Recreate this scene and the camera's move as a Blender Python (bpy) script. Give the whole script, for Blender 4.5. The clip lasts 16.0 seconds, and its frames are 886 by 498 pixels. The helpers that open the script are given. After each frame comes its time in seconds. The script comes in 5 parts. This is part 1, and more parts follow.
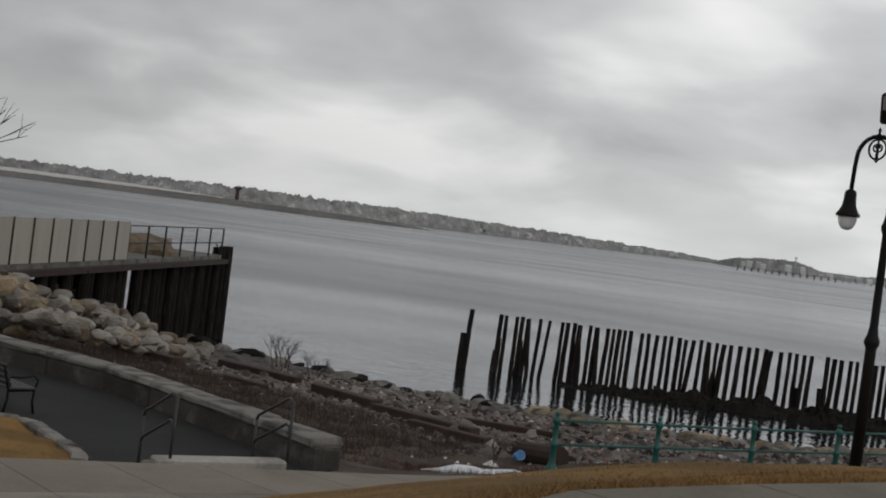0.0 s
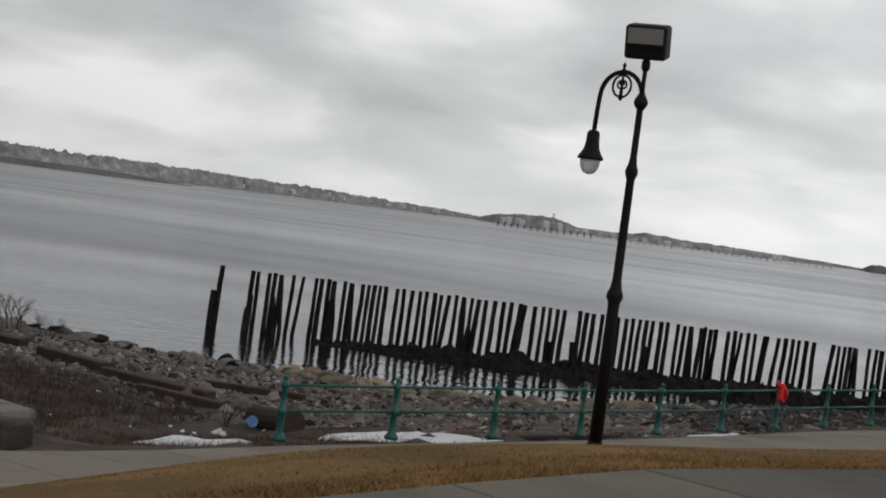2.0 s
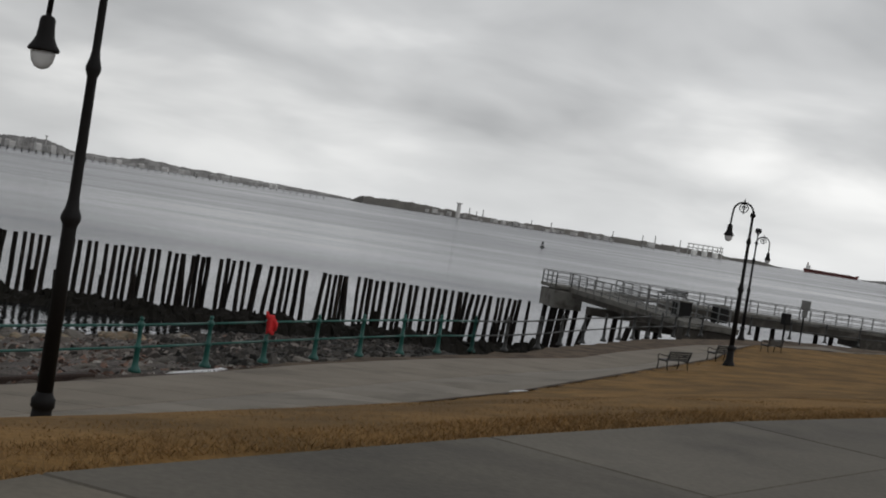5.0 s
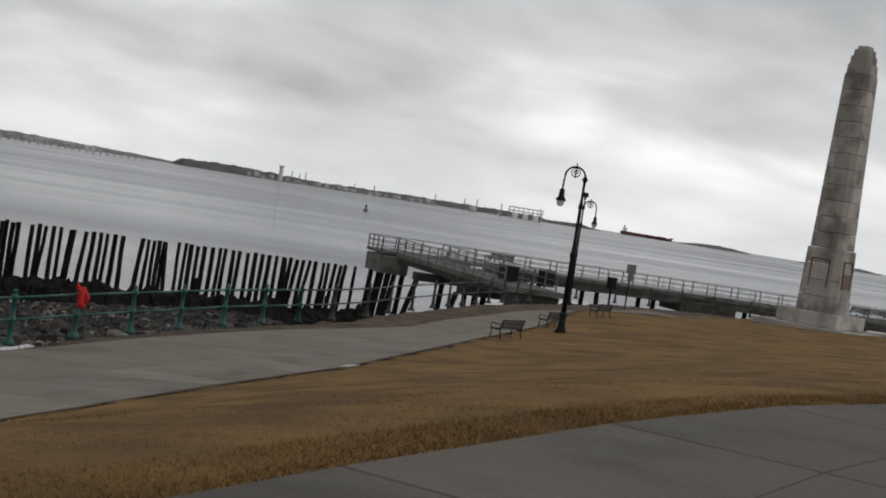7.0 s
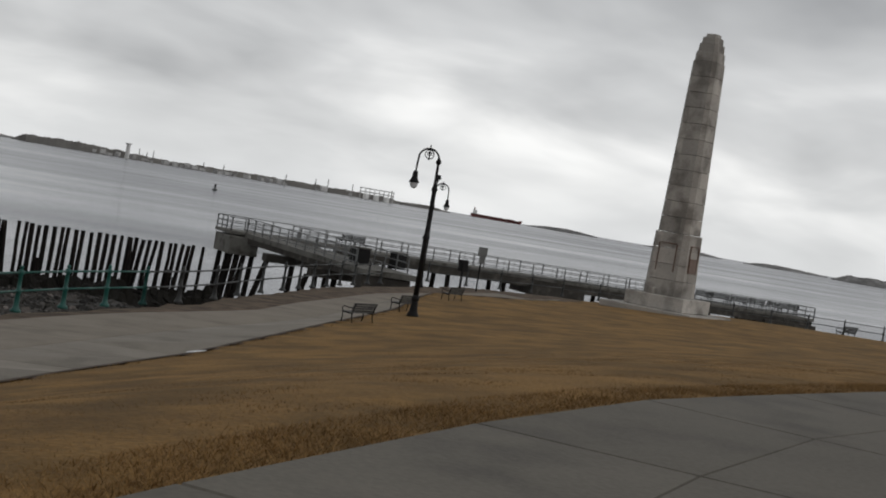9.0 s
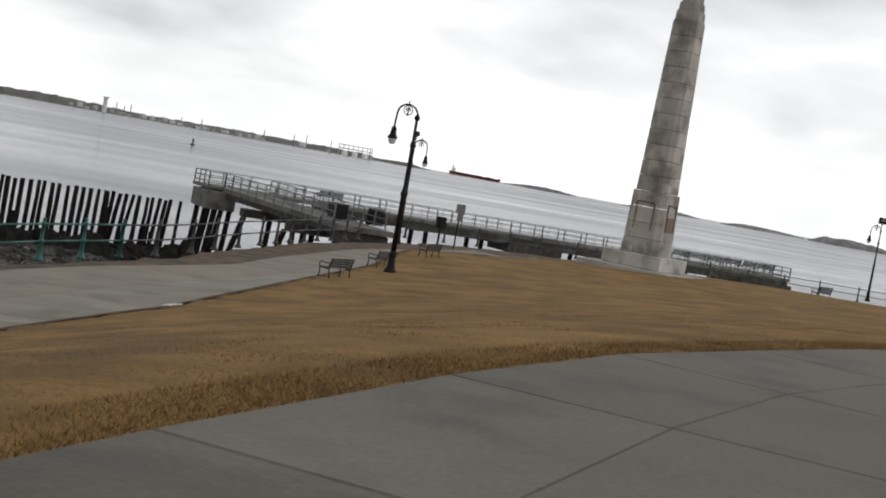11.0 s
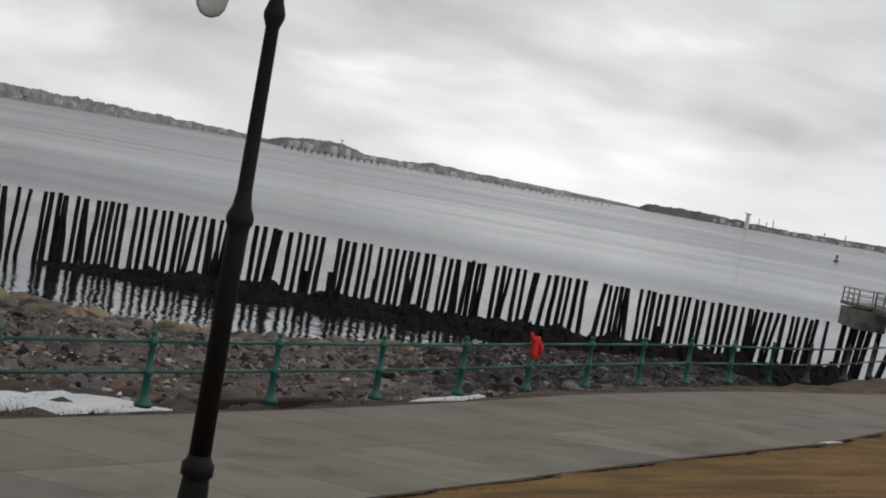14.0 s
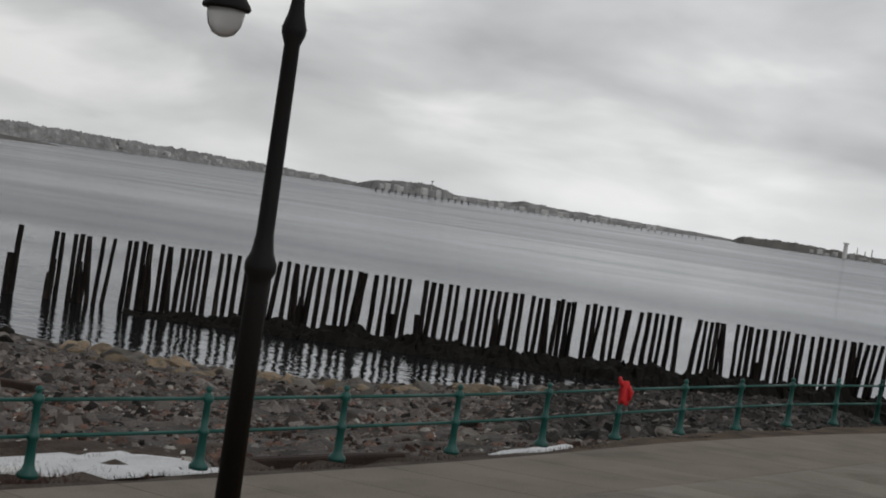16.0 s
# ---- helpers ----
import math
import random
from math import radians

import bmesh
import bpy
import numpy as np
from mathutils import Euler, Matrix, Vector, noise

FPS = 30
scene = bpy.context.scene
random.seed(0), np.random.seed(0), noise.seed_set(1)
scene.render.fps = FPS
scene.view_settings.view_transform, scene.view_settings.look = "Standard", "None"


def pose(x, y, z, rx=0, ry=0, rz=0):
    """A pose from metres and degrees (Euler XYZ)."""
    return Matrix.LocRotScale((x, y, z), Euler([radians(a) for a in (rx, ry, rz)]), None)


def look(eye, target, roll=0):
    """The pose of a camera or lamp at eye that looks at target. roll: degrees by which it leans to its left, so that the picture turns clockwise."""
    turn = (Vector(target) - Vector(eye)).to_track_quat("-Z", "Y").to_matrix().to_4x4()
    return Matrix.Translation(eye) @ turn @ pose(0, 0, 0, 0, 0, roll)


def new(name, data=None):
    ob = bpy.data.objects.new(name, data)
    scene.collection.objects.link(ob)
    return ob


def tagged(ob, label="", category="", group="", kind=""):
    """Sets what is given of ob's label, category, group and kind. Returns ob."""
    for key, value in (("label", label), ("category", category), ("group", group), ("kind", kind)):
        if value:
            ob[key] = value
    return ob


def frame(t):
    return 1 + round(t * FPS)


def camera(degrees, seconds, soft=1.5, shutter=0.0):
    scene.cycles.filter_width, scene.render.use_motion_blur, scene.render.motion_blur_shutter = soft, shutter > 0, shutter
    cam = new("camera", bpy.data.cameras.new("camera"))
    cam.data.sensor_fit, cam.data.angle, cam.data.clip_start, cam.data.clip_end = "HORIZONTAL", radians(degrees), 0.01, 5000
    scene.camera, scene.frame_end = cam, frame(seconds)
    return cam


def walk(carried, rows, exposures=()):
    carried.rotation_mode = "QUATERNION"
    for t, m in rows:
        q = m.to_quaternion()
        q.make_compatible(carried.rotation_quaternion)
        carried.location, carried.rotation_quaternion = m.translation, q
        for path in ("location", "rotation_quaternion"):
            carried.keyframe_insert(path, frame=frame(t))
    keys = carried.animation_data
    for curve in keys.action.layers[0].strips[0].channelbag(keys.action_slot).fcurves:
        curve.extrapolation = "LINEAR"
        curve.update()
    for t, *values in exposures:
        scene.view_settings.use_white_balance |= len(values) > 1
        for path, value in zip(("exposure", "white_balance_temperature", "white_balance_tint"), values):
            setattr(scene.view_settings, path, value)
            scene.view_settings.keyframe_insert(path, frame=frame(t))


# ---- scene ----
# camera and its walk
cam = camera(34.8, 16.0, soft=1.9)
PATH = [
    (0, (0.332, -20.023, 4.262), (-0.291, -18.122, 4.227), 7.4),
    (0.5, (0.367, -19.448, 4.24), (-0.258, -17.548, 4.199), 6.5),
    (1, (0.413, -18.822, 4.22), (-0.196, -16.917, 4.185), 8.2),
    (1.5, (0.407, -18.239, 4.207), (-0.07, -16.297, 4.184), 5.9),
    (2, (0.412, -17.696, 4.193), (0.118, -15.718, 4.14), 7.5),
    (2.5, (0.571, -17.148, 4.157), (0.473, -15.151, 4.079), 8.5),
    (3, (0.661, -16.668, 4.114), (0.689, -14.669, 4.047), 6.7),
    (3.5, (0.704, -16.26, 4.08), (0.723, -14.262, 3.98), 7.5),
    (4, (0.713, -15.883, 4.118), (0.937, -13.897, 4.041), 7.6),
    (4.5, (0.716, -15.496, 4.115), (1.1, -13.534, 4.066), 7.6),
    (5, (0.749, -15.055, 4.092), (1.162, -13.099, 4.039), 9.0),
    (7.5, (1.093, -13.142, 4.112), (1.796, -11.271, 4.047), 8.5),
    (8, (1.17, -12.905, 4.112), (1.913, -11.049, 4.056), 8.4),
    (8.5, (1.198, -12.804, 4.115), (2.02, -10.981, 4.07), 9.4),
    (11, (1.228, -12.812, 4.084), (2.119, -11.025, 3.973), 10.3),
    (11.5, (1.082, -12.844, 4.059), (1.813, -10.987, 3.929), 8.4),
    (12, (1.158, -12.409, 4.081), (1.586, -10.464, 3.896), 7.7),
    (12.5, (1.209, -12.027, 4.054), (1.058, -10.045, 3.837), 7.5),
    (13, (1.173, -11.514, 4.051), (0.924, -9.535, 3.905), 8.1),
    (13.5, (1.334, -11.05, 4.042), (1.261, -9.054, 3.926), 7.2),
    (14, (1.449, -10.676, 4.057), (1.468, -8.679, 3.947), 10.1),
    (14.5, (1.524, -10.2, 4.06), (1.63, -8.205, 3.978), 7.9),
    (15, (1.655, -9.87, 4.048), (1.7, -7.873, 3.958), 8.0),
    (15.5, (1.702, -9.524, 4.054), (1.495, -7.538, 3.932), 9.0),
    (16, (1.708, -9.121, 4.065), (1.589, -7.126, 3.989), 8.4),
]
EXPO = [(0, -0.31), (1.5, -0.24), (2.0, -0.22), (2.5, 0.05), (3.0, -0.13), (3.5, 0.05), (4.0, -0.18), (4.5, -0.40), (5.0, -0.40), (7.5, -0.32), (8.0, -0.34), (8.5, -0.42), (9.8, -0.1), (11.0, 0.20), (12.0, 0.27), (12.5, 0.26), (13.0, 0.12), (14.5, -0.10), (15.5, -0.10), (16.0, -0.34)]
walk(cam, [(t, look(eye, target, roll)) for t, eye, target, roll in PATH], EXPO)

# world: overcast sky with banded stratus
WATER = -4.25
world = bpy.data.worlds.new("overcast_sky")
scene.world = world
world.use_nodes = True
wn, wl = world.node_tree.nodes, world.node_tree.links
wn.clear()


def wnode(kind, **kw):
    nd = wn.new(kind)
    for key, value in kw.items():
        nd.inputs[key].default_value = value
    return nd


def wmath(op, a, b=None, clamp=False):
    nd = wn.new("ShaderNodeMath")
    nd.operation, nd.use_clamp = op, clamp
    for i, v in enumerate((a, b)):
        if v is None:
            continue
        if isinstance(v, (int, float)):
            nd.inputs[i].default_value = v
        else:
            wl.new(v, nd.inputs[i])
    return nd.outputs[0]


sky = wn.new("ShaderNodeTexSky")
sky.sky_type, sky.sun_disc = "NISHITA", False
sky.sun_elevation, sky.sun_rotation = radians(38), radians(115)
tex = wn.new("ShaderNodeTexCoord")
sep = wn.new("ShaderNodeSeparateXYZ")
wl.new(tex.outputs["Generated"], sep.inputs[0])
lift = wmath("ADD", wmath("MAXIMUM", sep.outputs[2], 0.0), 0.28)
comb = wn.new("ShaderNodeCombineXYZ")
wl.new(wmath("DIVIDE", sep.outputs[0], lift), comb.inputs[0])
wl.new(wmath("DIVIDE", sep.outputs[1], lift), comb.inputs[1])
n1 = wnode("ShaderNodeTexNoise", Scale=0.85, Detail=4.0, Roughness=0.44, Distortion=0.25)
n2 = wnode("ShaderNodeTexNoise", Scale=2.3, Detail=4.0, Roughness=0.48, Distortion=0.3)
wl.new(comb.outputs[0], n1.inputs["Vector"])
wl.new(comb.outputs[0], n2.inputs["Vector"])
mixed = wmath("ADD", wmath("MULTIPLY", n1.outputs[0], 0.64), wmath("MULTIPLY", n2.outputs[0], 0.36))
ramp = wn.new("ShaderNodeValToRGB")
ramp.color_ramp.elements[0].position, ramp.color_ramp.elements[0].color = 0.31, (0.30, 0.307, 0.318, 1)
ramp.color_ramp.elements[1].position, ramp.color_ramp.elements[1].color = 0.60, (0.96, 0.96, 0.95, 1)
mid = ramp.color_ramp.elements.new(0.49)
mid.color = (0.62, 0.627, 0.632, 1)
wl.new(mixed, ramp.inputs[0])
# brighter haze low over the sea
haze = wmath("SUBTRACT", 1.0, wmath("MULTIPLY", wmath("MAXIMUM", sep.outputs[2], 0.0), 14.0), True)
lowmix = wn.new("ShaderNodeMixRGB")
lowmix.inputs[2].default_value = (0.74, 0.755, 0.76, 1)
wl.new(wmath("MULTIPLY", haze, 0.65), lowmix.inputs[0])
wl.new(ramp.outputs[0], lowmix.inputs[1])
bg_cloud = wnode("ShaderNodeBackground", Strength=1.0)
wl.new(lowmix.outputs[0], bg_cloud.inputs[0])
# thinner cloud towards the sun's side
thin = wn.new("ShaderNodeMapRange")
for i, v in enumerate((-0.62, 0.2, 0.87, 1.4)):
    thin.inputs[i + 1].default_value = v
wl.new(sep.outputs[0], thin.inputs[0])
thick = wn.new("ShaderNodeMapRange")
for i, v in enumerate((0.25, 0.75, 1.0, 0.55)):
    thick.inputs[i + 1].default_value = v
wl.new(sep.outputs[2], thick.inputs[0])
wl.new(wmath("MULTIPLY", thin.outputs[0], thick.outputs[0]), bg_cloud.inputs[1])
bg_sky = wnode("ShaderNodeBackground", Strength=0.06)
wl.new(sky.outputs[0], bg_sky.inputs[0])
blend = wn.new("ShaderNodeMixShader")
blend.inputs[0].default_value = 0.94
wl.new(bg_sky.outputs[0], blend.inputs[1])
wl.new(bg_cloud.outputs[0], blend.inputs[2])
wout = wn.new("ShaderNodeOutputWorld")
wl.new(blend.outputs[0], wout.inputs[0])

sun = new("sun", bpy.data.lights.new("sun", "SUN"))
sun.data.energy, sun.data.angle, sun.data.color = 0.25, radians(25), (1.0, 0.97, 0.93)
sun.matrix_world = look((60, -40, 60), (0, 10, 0))


# ---- materials ----
def mat(name, base, rough=0.8, var=0.25, scale=2.0, fine=40.0, bump=0.3, metal=0.0, tint=None, tint_at=0.62, island=0.0, rand=0.0, dist=0.02, stretch=(1, 1, 1), spec=0.5):
    """A surface with broad stains, fine grain and relief; tint shows through in patches."""
    m = bpy.data.materials.new(name)
    m.use_nodes = True
    nt, ln = m.node_tree.nodes, m.node_tree.links
    bs = nt["Principled BSDF"]
    co = nt.new("ShaderNodeTexCoord")
    mp = nt.new("ShaderNodeMapping")
    mp.inputs["Scale"].default_value = stretch
    geo = nt.new("ShaderNodeNewGeometry")
    ln.new(geo.outputs["Position"], mp.inputs[0])
    big = nt.new("ShaderNodeTexNoise")
    big.inputs["Scale"].default_value, big.inputs["Detail"].default_value = scale, 5
    small = nt.new("ShaderNodeTexNoise")
    small.inputs["Scale"].default_value, small.inputs["Detail"].default_value = fine, 4
    for t in (big, small):
        ln.new(mp.outputs[0], t.inputs["Vector"])
    shade = nt.new("ShaderNodeMapRange")
    shade.inputs[1].default_value, shade.inputs[2].default_value = 0.3, 0.7
    shade.inputs[3].default_value, shade.inputs[4].default_value = 1 - var, 1 + var
    ad = nt.new("ShaderNodeMath")
    ad.operation = "MULTIPLY_ADD"
    ad.inputs[1].default_value = 0.45
    ln.new(small.outputs[0], ad.inputs[0])
    mu = nt.new("ShaderNodeMath")
    mu.operation = "MULTIPLY"
    mu.inputs[1].default_value = 0.55
    ln.new(big.outputs[0], mu.inputs[0])
    ln.new(mu.outputs[0], ad.inputs[2])
    ln.new(ad.outputs[0], shade.inputs[0])
    val = shade.outputs[0]
    for amount, kind, socket in ((rand, "ShaderNodeObjectInfo", "Random"), (island, "ShaderNodeNewGeometry", "Random Per Island")):
        if amount:
            src = nt.new(kind)
            mr = nt.new("ShaderNodeMapRange")
            mr.inputs[3].default_value, mr.inputs[4].default_value = 1 - amount, 1 + amount
            ln.new(src.outputs[socket], mr.inputs[0])
            pr = nt.new("ShaderNodeMath")
            pr.operation = "MULTIPLY"
            ln.new(val, pr.inputs[0])
            ln.new(mr.outputs[0], pr.inputs[1])
            val = pr.outputs[0]
    colour = nt.new("ShaderNodeRGB")
    colour.outputs[0].default_value = (*base, 1)
    out = colour.outputs[0]
    if tint:
        edge = nt.new("ShaderNodeMapRange")
        edge.inputs[1].default_value, edge.inputs[2].default_value = tint_at - 0.08, tint_at + 0.08
        patch = nt.new("ShaderNodeTexNoise")
        patch.inputs["Scale"].default_value, patch.inputs["Detail"].default_value = scale * 1.7, 6
        ln.new(mp.outputs[0], patch.inputs["Vector"])
        ln.new(patch.outputs[0], edge.inputs[0])
        mx = nt.new("ShaderNodeMixRGB")
        mx.inputs[2].default_value = (*tint, 1)
        ln.new(edge.outputs[0], mx.inputs[0])
        ln.new(out, mx.inputs[1])
        out = mx.outputs[0]
    vm = nt.new("ShaderNodeVectorMath")
    vm.operation = "SCALE"
    ln.new(out, vm.inputs[0])
    ln.new(val, vm.inputs["Scale"])
    ln.new(vm.outputs[0], bs.inputs["Base Color"])
    bs.inputs["Roughness"].default_value, bs.inputs["Metallic"].default_value = rough, metal
    bs.inputs["Specular IOR Level"].default_value = spec
    if bump:
        bp = nt.new("ShaderNodeBump")
        bp.inputs["Strength"].default_value, bp.inputs["Distance"].default_value = bump, dist
        ln.new(ad.outputs[0], bp.inputs["Height"])
        ln.new(bp.outputs[0], bs.inputs["Normal"])
    return m


M_GRASS = mat("dry_lawn", (0.238, 0.137, 0.046), 0.95, 0.5, 0.55, 22, 0.8, spec=0.2, tint=(0.160, 0.096, 0.034), tint_at=0.53, dist=0.05)
M_BLADE = mat("straw_blades", (0.225, 0.130, 0.046), 0.9, 0.3, 0.6, 30, 0, island=0.4)
M_SOIL = mat("dead_weeds_soil", (0.055, 0.036, 0.025), 0.95, 0.5, 0.9, 14, 1.0, tint=(0.085, 0.064, 0.048), tint_at=0.55, dist=0.08)
M_VERGE = mat("bare_sandy_verge", (0.135, 0.100, 0.072), 0.95, 0.45, 0.8, 16, 0.8, spec=0.2, tint=(0.075, 0.055, 0.040), tint_at=0.55, dist=0.05)
M_RUBBLE = mat("shingle_rubble", (0.11, 0.096, 0.088), 0.9, 0.6, 0.9, 12, 1.0, tint=(0.04, 0.034, 0.028), tint_at=0.56, dist=0.15)
M_BED = mat("dark_tidal_mud", (0.03, 0.028, 0.025), 0.8, 0.4, 0.4, 5, 0.8, dist=0.2)
M_SLAB = mat("worn_concrete", (0.245, 0.214, 0.176), 0.9, 0.24, 0.5, 30, 0.25, rand=0.06, spec=0.25, tint=(0.195, 0.170, 0.140), tint_at=0.6)
M_PALESLAB = mat("pale_worn_concrete", (0.258, 0.232, 0.198), 0.9, 0.22, 0.6, 30, 0.25, rand=0.13, spec=0.25, tint=(0.205, 0.184, 0.156), tint_at=0.58)
M_PLAZA = mat("grey_concrete", (0.145, 0.132, 0.110), 0.85, 0.24, 0.5, 25, 0.25, rand=0.08, spec=0.3, tint=(0.105, 0.096, 0.082), tint_at=0.58)
M_TANSLAB = mat("tan_concrete", (0.165, 0.147, 0.116), 0.85, 0.24, 0.6, 25, 0.25, rand=0.06, spec=0.3, tint=(0.128, 0.114, 0.092), tint_at=0.56)
M_PATCH = mat("dark_mortar_patch", (0.10, 0.086, 0.07), 0.95, 0.35, 4, 30, 0.5)
M_ASPHALT = mat("asphalt", (0.032, 0.032, 0.033), 0.9, 0.25, 0.7, 45, 0.5, spec=0.2)
M_GRANITE = mat("granite_blocks", (0.22, 0.205, 0.185), 0.85, 0.3, 1.2, 30, 0.5, rand=0.15, tint=(0.08, 0.072, 0.062), tint_at=0.55)
# darker granite for the wall faces below the lighter coping
M_DARKSTONE = mat("dark_granite", (0.062, 0.056, 0.05), 0.9, 0.4, 1.3, 25, 0.6, rand=0.25, spec=0.2, tint=(0.11, 0.10, 0.088), tint_at=0.6)
M_GREEN = mat("teal_green_paint", (0.010, 0.092, 0.076), 0.45, 0.25, 3, 60, 0.1, tint=(0.05, 0.07, 0.05), tint_at=0.72)
M_BLACK = mat("black_paint", (0.0085, 0.008, 0.0085), 0.6, 0.3, 3, 60, 0.08, spec=0.2)
M_DARKRAIL = mat("weathered_dark_paint", (0.035, 0.037, 0.037), 0.55, 0.3, 3, 60, 0.1)
M_PILE = mat("tarred_timber", (0.013, 0.011, 0.010), 0.95, 0.5, 1.5, 25, 0.6, rand=0.35, tint=(0.035, 0.027, 0.022), tint_at=0.62, stretch=(4, 4, 0.5), spec=0.15)
M_WEED = mat("weedy_dark_rock", (0.011, 0.010, 0.008), 0.9, 0.5, 1.0, 10, 0.8, island=0.3, spec=0.15)
M_ROCK = mat("shore_rock", (0.165, 0.152, 0.135), 0.9, 0.4, 1.2, 18, 0.7, rand=0.45, tint=(0.12, 0.105, 0.09), tint_at=0.55, dist=0.05)
M_TANROCK = mat("tan_rock", (0.23, 0.172, 0.115), 0.9, 0.5, 2.2, 18, 0.8, rand=0.45, tint=(0.16, 0.14, 0.10), tint_at=0.56, dist=0.05)
M_PALEROCK = mat("pale_riprap_stone", (0.25, 0.228, 0.20), 0.9, 0.4, 1.4, 18, 0.7, rand=0.35, tint=(0.19, 0.165, 0.14), tint_at=0.57, dist=0.05)
M_PEBBLE = mat("pebbles", (0.142, 0.126, 0.115), 0.9, 0.3, 2, 20, 0.4, island=0.9, spec=0.2)
M_WETSTONE = mat("wet_dark_stones", (0.042, 0.038, 0.034), 0.7, 0.4, 2, 20, 0.5, island=0.85, spec=0.3)
M_REDPEBBLE = mat("red_brown_pebbles", (0.145, 0.092, 0.072), 0.9, 0.3, 2, 20, 0.4, island=0.8, spec=0.2)
M_PALEPEBBLE = mat("pale_pebbles", (0.36, 0.345, 0.315), 0.9, 0.3, 2, 20, 0.4, island=0.5, spec=0.2)
M_SNOW = mat("old_snow", (0.80, 0.81, 0.83), 0.7, 0.12, 2, 20, 0.6, dist=0.05)
M_RUST = mat("rusty_timber", (0.042, 0.025, 0.019), 0.9, 0.45, 1.5, 20, 0.6, rand=0.2)
M_STONE = mat("monument_granite", (0.40, 0.375, 0.345), 0.85, 0.28, 0.5, 14, 0.3, rand=0.2, tint=(0.21, 0.194, 0.175), tint_at=0.55)
M_BRONZE = mat("brown_bronze", (0.17, 0.11, 0.085), 0.5, 0.25, 2, 30, 0.3, metal=0.4)
M_CONC = mat("pier_concrete", (0.15, 0.145, 0.13), 0.9, 0.35, 0.8, 20, 0.4, tint=(0.07, 0.065, 0.055), tint_at=0.56)
M_PIERTIMBER = mat("weathered_pier_timber", (0.055, 0.05, 0.044), 0.9, 0.4, 0.9, 18, 0.5, tint=(0.11, 0.10, 0.088), tint_at=0.6, spec=0.2)
M_STEEL = mat("galvanised_rail", (0.16, 0.165, 0.165), 0.5, 0.2, 2, 40, 0.1, metal=0.5)
M_PANEL = mat("pale_fence_panel", (0.37, 0.345, 0.30), 0.8, 0.14, 0.8, 20, 0.15, rand=0.06, stretch=(2, 2, 0.3))
M_REDWEED = mat("red_brown_dead_weeds", (0.085, 0.045, 0.034), 0.9, 0.3, 3, 30, 0, island=0.4)
M_TWIG = mat("bare_twigs", (0.055, 0.036, 0.027), 0.9, 0.3, 3, 30, 0)
M_RED = mat("red_fabric", (0.62, 0.02, 0.025), 0.7, 0.2, 4, 60, 0.4)
M_BLUE = mat("blue_plastic", (0.10, 0.28, 0.58), 0.4, 0.2, 6, 40, 0.2)
M_WHITE = mat("white_paint", (0.75, 0.75, 0.73), 0.6, 0.1, 3, 40, 0.1)
M_SHIP = mat("ship_red_hull", (0.16, 0.05, 0.045), 0.6, 0.15, 0.05, 0.5, 0)
# pale grey because distance haze is mixed into the woods' own colour
M_FARTREE = mat("far_bare_woods_hazed", (0.20, 0.196, 0.194), 1.0, 0.55, 0.05, 0.35, 0, island=0.25, tint=(0.30, 0.295, 0.29), tint_at=0.6)
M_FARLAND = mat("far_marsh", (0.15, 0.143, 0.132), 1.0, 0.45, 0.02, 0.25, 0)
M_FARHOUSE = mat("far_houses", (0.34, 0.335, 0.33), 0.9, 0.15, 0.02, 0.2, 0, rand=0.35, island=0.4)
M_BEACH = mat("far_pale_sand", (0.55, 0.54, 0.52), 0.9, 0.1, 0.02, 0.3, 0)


def globe_glass():
    m = bpy.data.materials.new("frosted_glass_globe")
    m.use_nodes = True
    b = m.node_tree.nodes["Principled BSDF"]
    b.inputs["Base Color"].default_value = (0.55, 0.55, 0.55, 1)
    b.inputs["Roughness"].default_value = 0.25
    b.inputs["Transmission Weight"].default_value = 0.55
    b.inputs["IOR"].default_value = 1.3
    return m


M_GLOBE = globe_glass()


